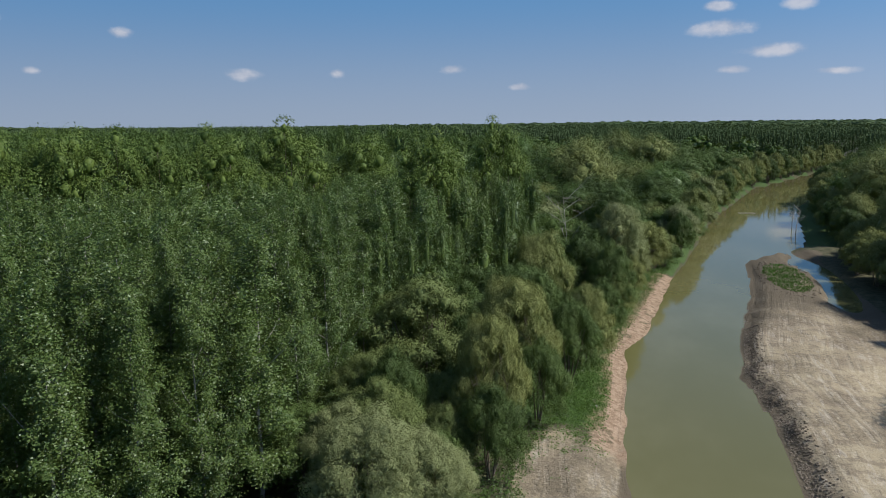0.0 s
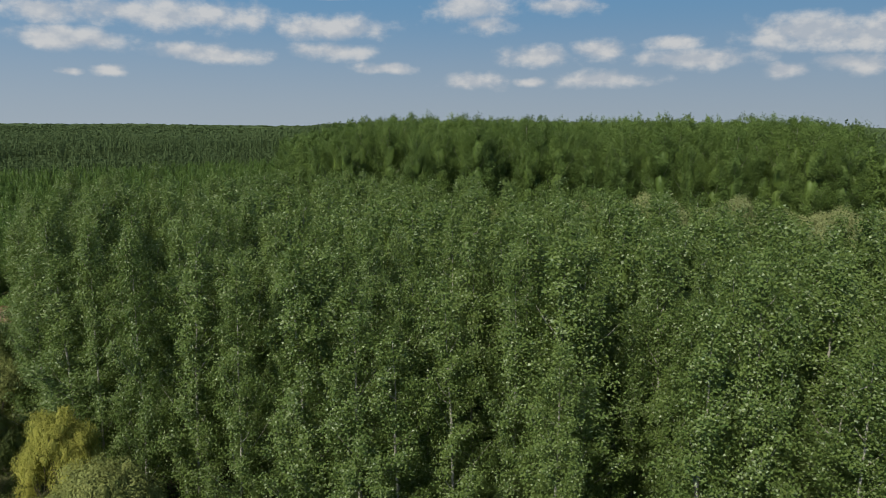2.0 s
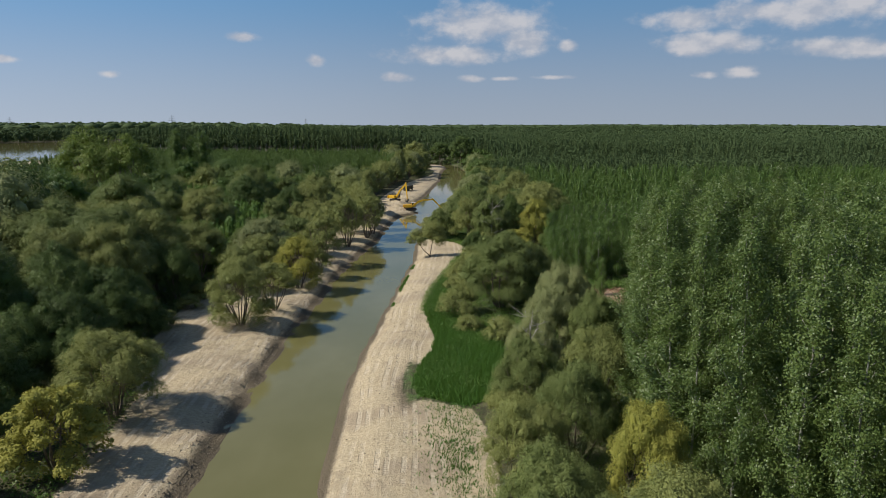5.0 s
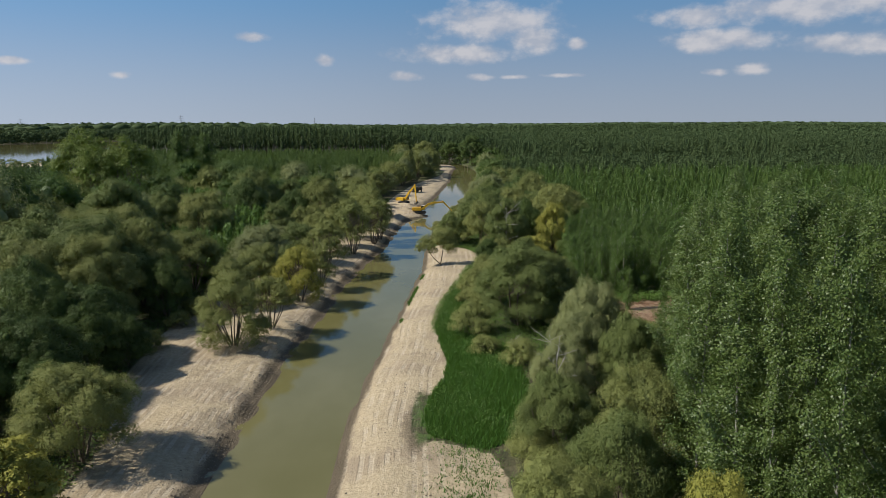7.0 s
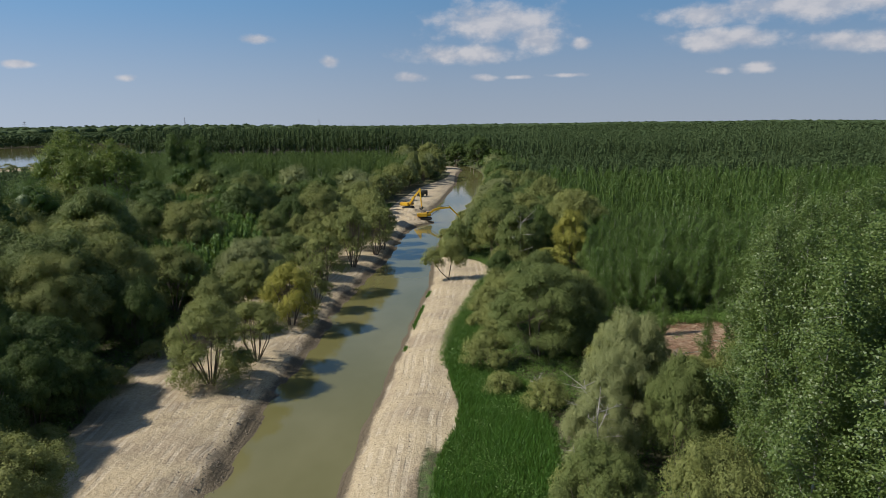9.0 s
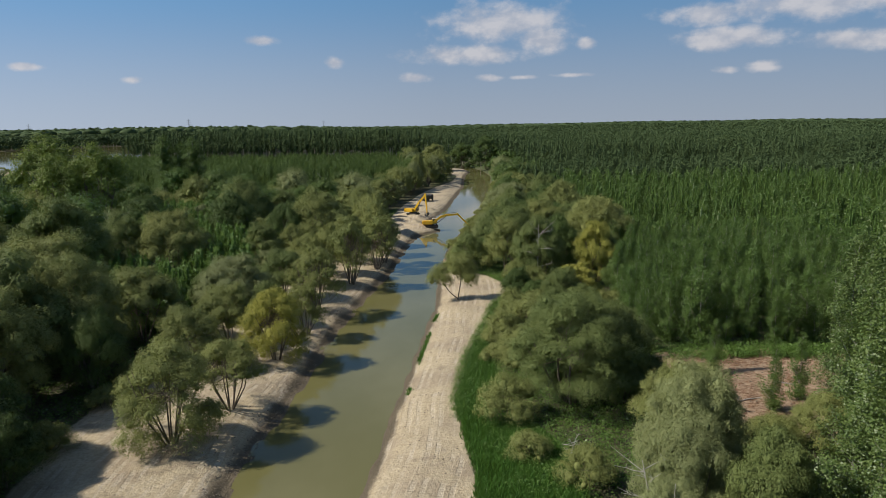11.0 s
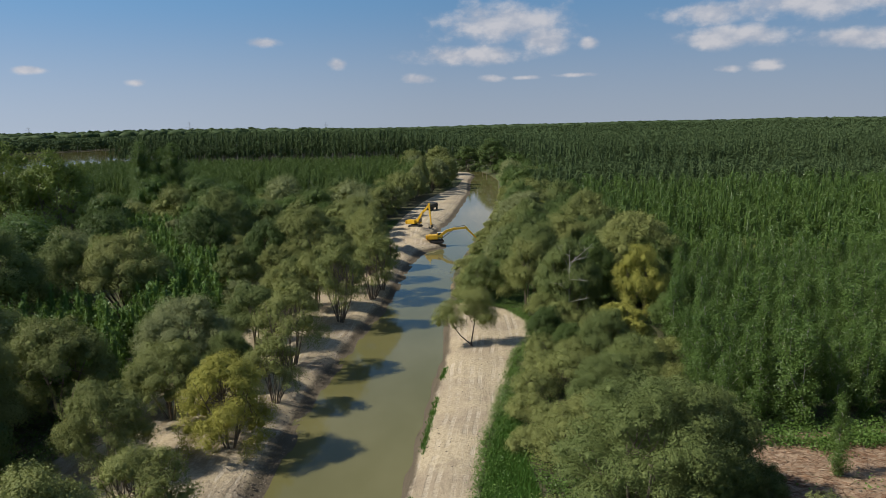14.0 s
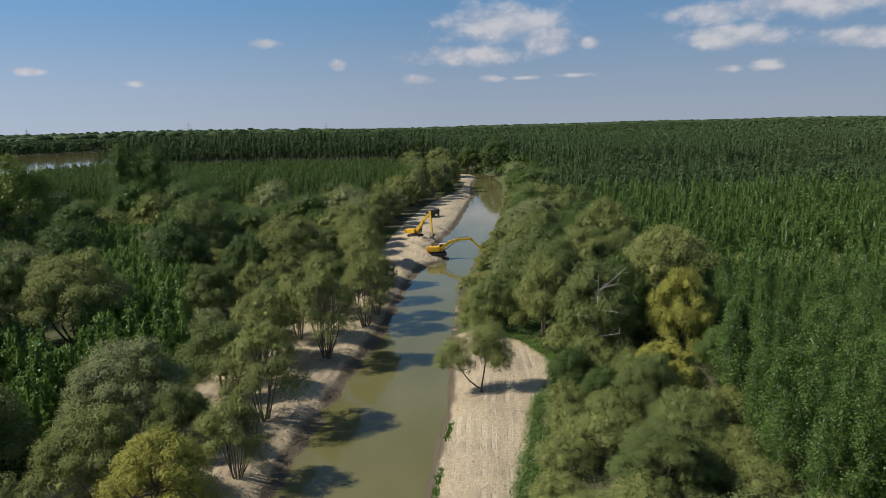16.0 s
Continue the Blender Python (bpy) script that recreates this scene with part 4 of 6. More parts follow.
for i, y in enumerate(np.arange(-128, -330, -8.5)):
    kind = (willow_tree, dark_tree, willow_tree, dark_tree, grey_willow)[i % 5]
    at(kind, float(EDGE_R(y)) + (7.2 if y > -176 else 3.2) + 1.6 * math.sin(i * 2.1), float(y), 9.5 + 3.0 * math.sin(i * 1.7) + 3 * (y < -200), 9.5 + 2.0 * math.cos(i * 1.3) + 2 * (y < -200))
for i, y in enumerate(np.arange(-222, -330, -9.0)):
    at((dark_tree, willow_tree)[i % 2], float(EDGE_L(y)) - 10 - 2.0 * math.sin(i * 1.9), float(y), 11.5 + 2.5 * math.sin(i * 1.4), 12)

for i, y in enumerate(np.arange(-332, -640, -9.0)):
    for side_x in (float(EDGE_R(y)) + 5.0, float(EDGE_L(y)) - 8.0):
        at((willow_tree, dark_tree, willow_tree)[i % 3], side_x + 1.5 * math.sin(i * 2.3), float(y), 15 + 2.5 * math.sin(i * 1.7), 13)


def free(x, y, r):
    return all((x - a) ** 2 + (y - b) ** 2 > (max(r, c) * 0.9) ** 2 for a, b, c in TAKEN)


def bank_gap(x, y):
    """Metres from the open sand and water; minus inside them."""
    return float(max(x - max(SAND_R(y), EDGE_R(y) + 1.0), min(SAND_L(y), EDGE_L(y) - 1.0) - x))


# where the plantation begins on the near side
STAND_X = line((-900, 130), (-300, 60), (-200, 30), (-130, 24), (-83, 26), (-60, 29), (-42, 36), (-25, 42), (0, 43), (30, 35), (50, 27), (66, 23), (76, 23.5), (90, 29), (100, 32), (110, 37), (124, 45), (126, 45), (150, 29), (172, 30), (200, 39), (260, 36), (330, 38), (450, 52), (600, 60), (900, 60))

# bright thickets among the willows of the far bank: x, y and half sizes
THICKETS = ((-47, 200, 8, 14), (-56, 222, 10, 16), (-72, 250, 12, 20), (-90, 284, 13, 14), (-64, 190, 7, 9), (-57, 178, 10, 11), (-49, 168, 6, 7))
# willow belt on both banks
near_list, far_list = [], []
for i in range(4600):
    y = float(rng.uniform(-520, 600))
    side = rng.uniform() < 0.42
    if side:
        x = float(rng.uniform(EDGE_R(y), STAND_X(y) + 3))
    else:
        x = float(EDGE_L(y) - 2 - 148 * rng.uniform(0, 1) ** 1.15)
    size = float(0.6 + 0.85 * rng.uniform() ** 1.5)
    if not side:
        size *= 1.0 + (0.5 - 0.45 * float(smooth(190, 260, y))) * min(max(-38 - x, 0) / 25, 1)
    if y < -185:
        size *= 1.0 + (0.75 if side else 0.1) * min((-185 - y) / 60, 1)
    w = 11.5 * size
    g = bank_gap(x, y)
    if g < (0.8 if side and y < -122 else w * 0.5 if not side and y < 365 else w * 0.33) or inside(MEADOW, x, y) or inside(CLEARING, x, y):
        continue
    if any(inside(MEADOW, x + dx, y + dy) for dx, dy in ((-3.5, 0), (3.5, 0), (0, 3.5), (0, -3.5))):
        continue
    if side and 225 < y < 430 and x - EDGE_R(y) < 4 + w * 0.5:
        continue
    if not side and 40 < y < 92 and x > -46:
        continue
    if side and -56 < y < 50:
        continue
    if side and 44 < y < 172 and x < 40:
        continue
    if not side and y > 375 and x < EDGE_L(y) - 40:
        continue
    if not side and any(math.hypot((x - a) / c, (y - b) / e) < 1.05 for a, b, c, e in THICKETS):
        continue
    r = w * (0.44 if side else 0.45)
    if not free(x, y, r):
        continue
    TAKEN.append((x, y, r))
    close = (side and -150 < y < 330) or (not side and 40 < y < 290 and x > -80) or (not side and -260 < y < -90 and x > -70)
    (near_list if close else far_list).append((x, y, size))

for x, y, size in near_list:
    q = rng.uniform()
    dim = 0.12 if x < -40 and 105 < y < 210 else 0.28 if x < -75 else 0.2 if x < -38 else 0.55 if y < -50 else 0.3
    kind = dark_tree if q < dim else olive_willow if q < dim + 0.25 else grey_willow if q > 0.92 else yellow_willow if q > 0.885 and y > 0 else willow_tree
    kind.plant(x, y, size * 1.08, float(rng.uniform(0, 360)), int(rng.integers(0, 9)), float(rng.uniform(0.78, 1.05)))
# the woods beyond, where single trees can no longer be counted
woods = tagged(new("river_woods"), "dense mixed willow and alder woods behind the river", "woodland", kind="stuff")
WOOD_MESHES = [mesh_from("crowns", *c, mat) for mat in (WILLOW, DARKLEAF, MATURE, YOUNG, GREYWILLOW) for _, c in WOOD_SHAPES[:2 if mat is not GREYWILLOW else 1]]
rest = []
for x, y, size in far_list:
    if not (-430 < y < 500):
        rest.append((x, y, size))
        continue
    pick = int(rng.integers(0, len(WOOD_MESHES))) if y > -185 else int(rng.choice((0, 2, 3, 4, 5, 2, 6)))
    ob = tagged(new("crowns", WOOD_MESHES[pick]), kind="stuff")
    ob.parent = woods
    ob.matrix_basis = pose(x, y, float(height(x, y)) - 0.3, 0, 0, float(rng.uniform(0, 360))) @ Matrix.Diagonal((size * 1.1, size * 1.1, size * float(rng.uniform(0.85, 1.25)), 1))
merged("willow_woodland", "dense willow woodland along the river", "woodland",
       [(x, y, s, float(rng.uniform(0.9, 1.15)), float(rng.uniform(0, 6.28)), int(rng.integers(0, 4))) for x, y, s in rest], MID_WILLOW, STEM, MATURE)

# plantation rows
ROW, ACROSS = np.array((0.906, -0.42)), np.array((0.42, 0.906))


def rows(spacing_along, spacing_across, box, jitter):
    x0, x1, y0, y1 = box
    c = np.array(((x0 + x1) / 2, (y0 + y1) / 2))
    n = int(math.hypot(x1 - x0, y1 - y0) / 2 / min(spacing_along, spacing_across)) + 2
    for i in range(-n, n + 1):
        for j in range(-n, n + 1):
            p = c + ROW * i * spacing_along + ACROSS * j * spacing_across + rng.normal(0, jitter, 2)
            if x0 <= p[0] <= x1 and y0 <= p[1] <= y1:
                yield float(p[0]), float(p[1])


class Stand:
    """Woodland of one kind that nobody could count: whole blocks of rows, and the single trees along its ragged edge."""

    def __init__(self, name, label, shapes, along, across, count, leaf, wood, jitter=0.4, blocks=4, stems_too=True):
        self.root = tagged(new(name), label, "woodland", kind="stuff")
        self.shapes, self.along, self.across, self.count, self.leaf, self.wood = shapes, along, across, count, leaf, wood
        self.edge, self.stems_too, self.fill, self.jitter = [], stems_too, 0.85, jitter
        self.blocks = []
        na, nc = count
        for b in range(blocks):
            crowns, stems = [], []
            for i in range(na):
                for j in range(nc):
                    if na > 6 and rng.uniform() < 0.1:
                        continue
                    (wv_, wf_), (cv_, cf_) = shapes[int(rng.integers(0, len(shapes)))]
                    p = ROW * (i - (na - 1) / 2) * along + ACROSS * (j - (nc - 1) / 2) * across + rng.normal(0, jitter, 2)
                    s, t = 1.08 - 0.36 * rng.uniform() ** 1.6, rng.uniform(0, 6.28)
                    w = rng.uniform(0.8, 1.35)
                    rot = np.array([[math.cos(t) * w, -math.sin(t) * w, 0], [math.sin(t) * w, math.cos(t) * w, 0], [0, 0, 1]]).T * s
                    crowns.append((cv_ @ rot + np.array([*p, 0]), cf_))
                    stems.append((wv_ @ rot + np.array([*p, 0]), wf_))
            self.blocks.append((mesh_from("crowns", *joined(crowns), leaf), mesh_from("trunks", *joined(stems), wood)))

    def block(self, x, y, size, turn=0.0, wide=1.0):
        pick = self.blocks[int(rng.integers(0, len(self.blocks)))]
        m = pose(x, y, float(height(x, y)) - 0.25, 0, 0, turn) @ Matrix.Diagonal((wide, wide, size, 1))
        for name, me in zip(("crowns", "trunks"), pick if self.stems_too else pick[:1]):
            ob = tagged(new(name, me), kind="stuff")
            ob.parent = self.root
            ob.matrix_basis = m

    def lattice(self, box, want):
        """Fill a box of rows: want(x, y) gives the size there, or 0."""
        x0, x1, y0, y1 = box
        na, nc = self.count
        mid = np.array(((x0 + x1) / 2, (y0 + y1) / 2))
        far = math.hypot(x1 - x0, y1 - y0) / 2
        ci, cj = int(far / (self.along * na)) + 2, int(far / (self.across * nc)) + 2
        for bi in range(-ci, ci + 1):
            for bj in range(-cj, cj + 1):
                c = mid + ROW * bi * na * self.along + ACROSS * bj * nc * self.across
                pts = [c + ROW * (i - (na - 1) / 2) * self.along + ACROSS * (j - (nc - 1) / 2) * self.across for i in range(na) for j in range(nc)]
                if c[0] < x0 - 80 or c[0] > x1 + 80 or c[1] < y0 - 80 or c[1] > y1 + 80:
                    continue
                sizes = [want(float(p[0]), float(p[1])) if x0 <= p[0] <= x1 and y0 <= p[1] <= y1 else 0 for p in pts]
                full = [v for v in sizes if v > 0]
                if len(full) >= self.fill * len(sizes):
                    self.block(float(c[0]), float(c[1]), float(np.mean(full)), 180.0 * int(rng.integers(0, 2)))
                else:
                    self.edge += [(float(p[0] + rng.normal(0, self.jitter)), float(p[1] + rng.normal(0, self.jitter)), s * rng.uniform(0.78, 1.08)) for p, s in zip(pts, sizes) if s > 0]

    def finish(self, shapes=None):
        shapes = shapes or self.shapes
        if not self.edge:
            return
        crowns, stems = [], []
        zs = height(np.array([p[0] for p in self.edge]), np.array([p[1] for p in self.edge]))
        for (x, y, s), z in zip(self.edge, zs):
            (wv_, wf_), (cv_, cf_) = shapes[int(rng.integers(0, len(shapes)))]
            t = rng.uniform(0, 6.28)
            rot = np.array([[math.cos(t), -math.sin(t), 0], [math.sin(t), math.cos(t), 0], [0, 0, 1]]).T * s
            off = np.array([x, y, z - 0.2])
            crowns.append((cv_ @ rot + off, cf_))
            stems.append((wv_ @ rot + off, wf_))
        for name, pieces, mat in (("crowns", crowns, self.leaf), ("trunks", stems, self.wood)):
            ob = tagged(new(name, mesh_from(name, *joined(pieces), mat)), kind="stuff")
            ob.parent = self.root


TALL_BACK = line((-260, 130), (-100, 124), (-50, 114), (0, 108), (60, 104), (130, 100))
def front_rows(x, y):
    """The rows nearest the open side of the plantation."""
    return -86 < y < 122 and x < STAND_X(y) + 22 and x < 76


tall_near = []
for x, y in rows(3.4, 4.0, (18, 76, -86, 122), 1.1):
    if x < STAND_X(y) or not free(x, y, 1.6) or rng.uniform() < 0.05:
        continue
    if not front_rows(x, y):
        continue
    tall_near.append((x, y, float(rng.uniform(0.78, 1.04))))
for x, y, s in tall_near:
    poplar_tree.plant(x, y, s, float(rng.uniform(0, 360)), int(rng.integers(0, 6)), float(rng.uniform(0.85, 1.4)))


def tall_here(x, y):
    """The deeper rows stand a little lower than the sunlit front."""
    if x < STAND_X(y) or x > TALL_BACK(y) or front_rows(x, y) or not free(x, y, 1.6):
        return 0
    return 0.9


poplars = Stand("poplar_stand", "dense stand of tall planted poplars", MID_POPLAR, 3.7, 4.8, (3, 3), POPLAR, PALEBARK, 0.7, 6)
poplars.fill = 0.5
poplars.lattice((18, 135, -260, 122), tall_here)
poplars.edge = poplars.edge[:60]
poplars.finish()


def young_here(x, y):
    if x < STAND_X(y) or inside(CLEARING, x, y) or not free(x, y, 1.5) or (48 < x < 92 and abs(y - 247 + 0.1 * (x - 66)) < 11 + 4 * math.sin(x * 0.3)):
        return 0
    if (y < 151 and x < 95) or (y < 216 and x < 84):
        return 0
    return 1 + 0.5 * max(y - 260, 0) / 70


young_near = []
for x, y in rows(2.9, 3.7, (20, 83, 151, 215), 0.6):
    if x < STAND_X(y) or not free(x, y, 1.5) or rng.uniform() < 0.05:
        continue
    young_near.append((x, y, float(rng.uniform(0.8, 1.2))))
for x, y, s in young_near:
    young_poplar.plant(x, y, s, float(rng.uniform(0, 360)), int(rng.integers(0, 4)), float(rng.uniform(0.9, 1.2)))
for x, y, s in ((37.5, 141, 0.75), (39.5, 128, 0.8), (44, 131, 0.85), (49, 128, 0.8), (30.5, 148, 0.6), (53, 140, 0.6)):
    young_poplar.plant(x, y, s, x * 77, int(x), 1.0, "single young poplar on brown cleared ground")
saplings = Stand("young_poplar_stand", "planted rows of young poplars", MID_YOUNG, 2.9, 3.7, (4, 4), YOUNG, PALEBARK, 1.1, 10, False)
saplings.lattice((20, 262, 122, 332), young_here)
# bright thickets among the willows of the far bank
thicket = Stand("young_thicket", "bright green thicket of young poplars and shrubs", [poplar(9, 1.5, 0.03, 640, 0.34, 301 + i, 26, 2, False) for i in range(4)], 2.2, 2.6, (2, 2), THICKET, PALEBARK, 0.7, 1, False)
for tx, ty, ta, tb in THICKETS:
    for x, y in rows(2.2, 2.6, (tx - ta, tx + ta, ty - tb, ty + tb), 0.7):
        if math.hypot((x - tx) / ta, (y - ty) / tb) < 1 and free(x, y, 1.8):
            thicket.edge.append((x, y, float(rng.uniform(0.6, 1.1))))
saplings.finish()
thicket.finish()


# the forest that reaches to the horizon
def stand(x, y):
    """Height of the far forest at a place, or 0 where there is none."""
    d, a = math.hypot(x, y), math.degrees(math.atan2(x, y)) % 360
    if x < EDGE_R(y) + 6 and x > EDGE_L(y) - 6 and -880 < y < 880:
        return 0
    if -520 < y < 600 and EDGE_L(y) - 152 < x < STAND_X(y) and not (y > 375 and x < EDGE_L(y) - 40):
        return 0
    if 16 < x < 135 and -262 < y < 122 and x < TALL_BACK(y) + 3:
        return 0
    if 20 < x < 262 and 122 < y < 332 and not (a > 36 and d > 190):
        return 0
    if 36 < a < 79:
        return 26.0 + 8.0 * min((a - 36) / 7, 1) if d > 172 else 0
    if 79 <= a < 83:
        return 15
    if 83 <= a < 168:
        return 30.5 if d > 150 else 0 if a < 125 else 24
    if 168 <= a < 250:
        return 27
    if a > 300 or a <= 36:
        if x < EDGE_L(y):
            if -235 < x and 585 < y < 760:
                return 29
            return 13 if d < 620 else 19
        if y < 430:
            return 16
        return 22.5 if d < 900 else 22
    return 18


def open_water(x, y):
    """The wide river far off on the other side of the woods."""
    return bool(inside(WIDE_WATER, x, y)) or bool(inside(LOW, x, y))


edge_trees, coarse = [], []
old = Stand("mature_forest", "tall dense mature poplar forest", MID_MATURE, 6.0, 6.0, (3, 3), MATURE, PALEBARK, 1.0, 6, False)
alders = Stand("alder_woods", "dark mixed round-crowned woods", MID_WILLOW, 8.5, 8.5, (4, 4), DARKLEAF, STEM, 2.2, 6, False)
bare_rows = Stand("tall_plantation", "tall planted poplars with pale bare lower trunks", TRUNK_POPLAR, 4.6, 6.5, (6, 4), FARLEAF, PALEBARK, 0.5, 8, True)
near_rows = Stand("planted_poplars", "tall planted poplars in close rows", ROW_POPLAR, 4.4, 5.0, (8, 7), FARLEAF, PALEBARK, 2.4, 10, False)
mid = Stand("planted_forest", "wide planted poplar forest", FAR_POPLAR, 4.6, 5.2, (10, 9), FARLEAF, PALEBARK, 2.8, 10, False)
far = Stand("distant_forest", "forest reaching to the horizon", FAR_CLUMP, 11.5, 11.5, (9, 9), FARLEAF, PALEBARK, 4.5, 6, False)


def bearing(x, y):
    return math.degrees(math.atan2(x, y)) % 360


def unseen(x, y):
    return 205 < bearing(x, y) < 315


def old_here(x, y):
    if not (120 < math.hypot(x, y) < 345 and 20 < bearing(x, y) < 200) or open_water(x, y):
        return 0
    h = stand(x, y)
    if not h:
        return 0
    h *= 1 + 0.05 * rough2(x * 0.07, y * 0.07) + 0.05 * rough2(x * 0.23, y * 0.19)
    if math.hypot(x, y) < 212 and 34 < bearing(x, y) < 150:
        edge_trees.append((x + rng.normal(0, 1), y + rng.normal(0, 1), h / 30 * rng.uniform(0.86, 1.05)))
        return 0
    return h / 30


def bare_here(x, y):
    return -238 < x < EDGE_L(y) - 30 and 585 < y < 700


def planted_here(x, y):
    return max(-0.36 * y - 60, -265.0) <= x < EDGE_L(y) - 40 and 375 < y < 582


def alder_zone(x, y):
    return x < min(-265.0, -0.36 * y - 60) and y > 0 and math.hypot(x, y) < 1150


def rows_reach(x, y):
    return 760 if bearing(x, y) > 335 else 600


def mid_here(x, y):
    if bare_here(x, y) or alder_zone(x, y) or planted_here(x, y):
        return 0
    q = math.hypot(x, y)
    if q > 850 or q < rows_reach(x, y) or (q < 345 and 20 < bearing(x, y) < 200) or unseen(x, y) or open_water(x, y):
        return 0
    return stand(x, y) / 26


def near_rows_here(x, y):
    if bare_here(x, y) or alder_zone(x, y) or planted_here(x, y):
        return 0
    q = math.hypot(x, y)
    if q >= rows_reach(x, y) or (q < 345 and 20 < bearing(x, y) < 200) or unseen(x, y) or open_water(x, y):
        return 0
    return stand(x, y) / 26


def far_here(x, y):
    if bare_here(x, y) or alder_zone(x, y) or planted_here(x, y):
        return 0
    q = math.hypot(x, y)
    if q <= 850 or q > 2300 or unseen(x, y) or open_water(x, y):
        return 0
    return stand(x, y) / 20 * (1 + 0.22 * rough2(x * 0.005, y * 0.005))


old.lattice((-150, 345, -345, 345), old_here)
edge_trees.sort(key=lambda p: math.hypot(p[0], p[1]))
for x, y, s in edge_trees[:300]:
    mature_tree.plant(x, y, s, float(rng.uniform(0, 360)), int(rng.integers(0, 4)), 1.05)
for x, y, s in edge_trees[300:]:
    ob = tagged(new("crowns", mature_tree.meshes[int(rng.integers(0, 4))][1]), kind="stuff")
    ob.parent = old.root
    ob.matrix_basis = pose(x, y, float(height(x, y)) - 0.2, 0, 0, float(rng.uniform(0, 360))) @ Matrix.Diagonal((s * 1.05, s * 1.05, s, 1))
old.edge = old.edge[:120]
old.finish()
alders.lattice((-850, -40, 60, 1150), lambda x, y: 1.45 * (1 + 0.25 * rough2(x * 0.03, y * 0.03)) if alder_zone(x, y) and stand(x, y) and not open_water(x, y) and not unseen(x, y) else 0)
alders.finish()
low_scrub = []
for i in range(560):
    x, y = float(rng.uniform(-420, -185)), float(rng.uniform(400, 1120))
    if inside(LOW, x, y):
        low_scrub.append((x, y, float(rng.uniform(0.22, 0.5)), 1.5, float(rng.uniform(0, 6.28)), int(rng.integers(0, 5))))
merged("low_scrub", "low grey-green scrub before the wide river", "scrub", low_scrub, MID_WILLOW, STEM, GREYWILLOW)
planted = Stand("young_plantation", "even planted stand of half-grown poplars", MID_YOUNG, 3.2, 4.2, (6, 6), MATURE, PALEBARK, 0.7, 6, False)
planted.fill = 0.5
planted.lattice((-270, 0, 375, 582), lambda x, y: 1.32 if planted_here(x, y) else 0)
planted.edge = []
bare_rows.lattice((-245, 0, 580, 705), lambda x, y: 29 / 26 if bare_here(x, y) and stand(x, y) else 0)
bare_rows.finish()
near_rows.lattice((-600, 600, -600, 760), near_rows_here)
near_rows.finish(FAR_POPLAR)
mid.lattice((-850, 850, -850, 850), mid_here)
mid.finish(FAR_POPLAR)
far.lattice((-2300, 2300, -2300, 2300), far_here)
far.finish()
d = 2280.0
while d < 4750:
    step = 0.019 * d
    n = int(2 * math.pi * d / step)
    for k in range(n):
        a = 2 * math.pi * (k + rng.uniform(-0.4, 0.4)) / n
        if 205 < math.degrees(a) % 360 < 315:
            continue
        dd = d + rng.uniform(-0.45, 0.45) * step
        x, y = dd * math.sin(a), dd * math.cos(a)
        h = (22 * (1 + 0.35 * rough2(x * 0.003, y * 0.003)) + 26 * max(0.0, float(rough2(x * 0.0011, y * 0.0013)))) * rng.uniform(0.9, 1.05)
        coarse.append((x, y, h / 20, step / 7.5 * 20 / h, rng.uniform(0, 6.28), int(rng.integers(0, 5))))
    d += step * 1.4
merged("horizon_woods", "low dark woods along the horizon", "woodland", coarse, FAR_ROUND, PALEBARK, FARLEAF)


# pale willows in front of the old forest
for a in np.linspace(33, 82, 24):
    q = float(rng.uniform(138, 160))
    grey_willow.plant(q * math.sin(radians(a)), q * math.cos(radians(a)), float(rng.uniform(1.4, 1.8)), float(a * 50), int(a * 10), 0.75)
# single large trees beyond the river woods
lone_poplar = Kind("solitary_poplar", "large solitary light green poplar above the willows", "large solitary trees", [willow(30, 26, 90, 24000, 0.36, 401, 6, 0.10, core=0.34, lob=(0.14, 0.28))], STEM, LIGHTLEAF)
edge_poplar = Kind("broad_poplar", "broad light green poplar at the forest edge", "broad poplars", [willow(30, 26, 90, 36000, 0.30, 402 + i, 6, 0.10, core=0.4, lob=(0.14, 0.28)) for i in range(2)], STEM, BROADLEAF)
for px, py, ph in ((96, -98, 32), (92, -106, 31), (86, -112, 29.5), (106, -92, 31)):
    at(edge_poplar, px, py, ph + 2.5, 22, (30, 26), label="broad light green poplar above the plantation")
for i, a in enumerate(np.linspace(92, 168, 15)):
    q = 156 + 14 * math.sin(i * 2.3)
    at(edge_poplar, q * math.sin(radians(a)), q * math.cos(radians(a)), 33.6 + 1.8 * math.sin(i * 1.9), 23 + 3 * math.cos(i * 1.1), (30, 26), label="broad light green poplar at the forest edge")
for i in range(46):
    px, py = float(rng.uniform(49, 91)), float(rng.uniform(236, 258))
    bush.plant(px, py - 0.1 * (px - 66), float(rng.uniform(0.5, 1.1)), px * 40, i, 1.2, "low pale scrub bush in a gap of the young stand")
for px, py, ph, pw in ((-121, 272, 31.5, 27), (-106, 270, 29, 24), (-114, 262, 26, 20)):
    at(lone_poplar, px, py, ph, pw, (30, 26), label="large solitary light green poplar above the willows")
for px, py, ph in ((-115, 349, 30), (-102, 348, 29), (-109, 352, 27)):
    at(mature_tree, px, py, ph, 13, (30, 9), label="tall dark poplar standing above the willows")


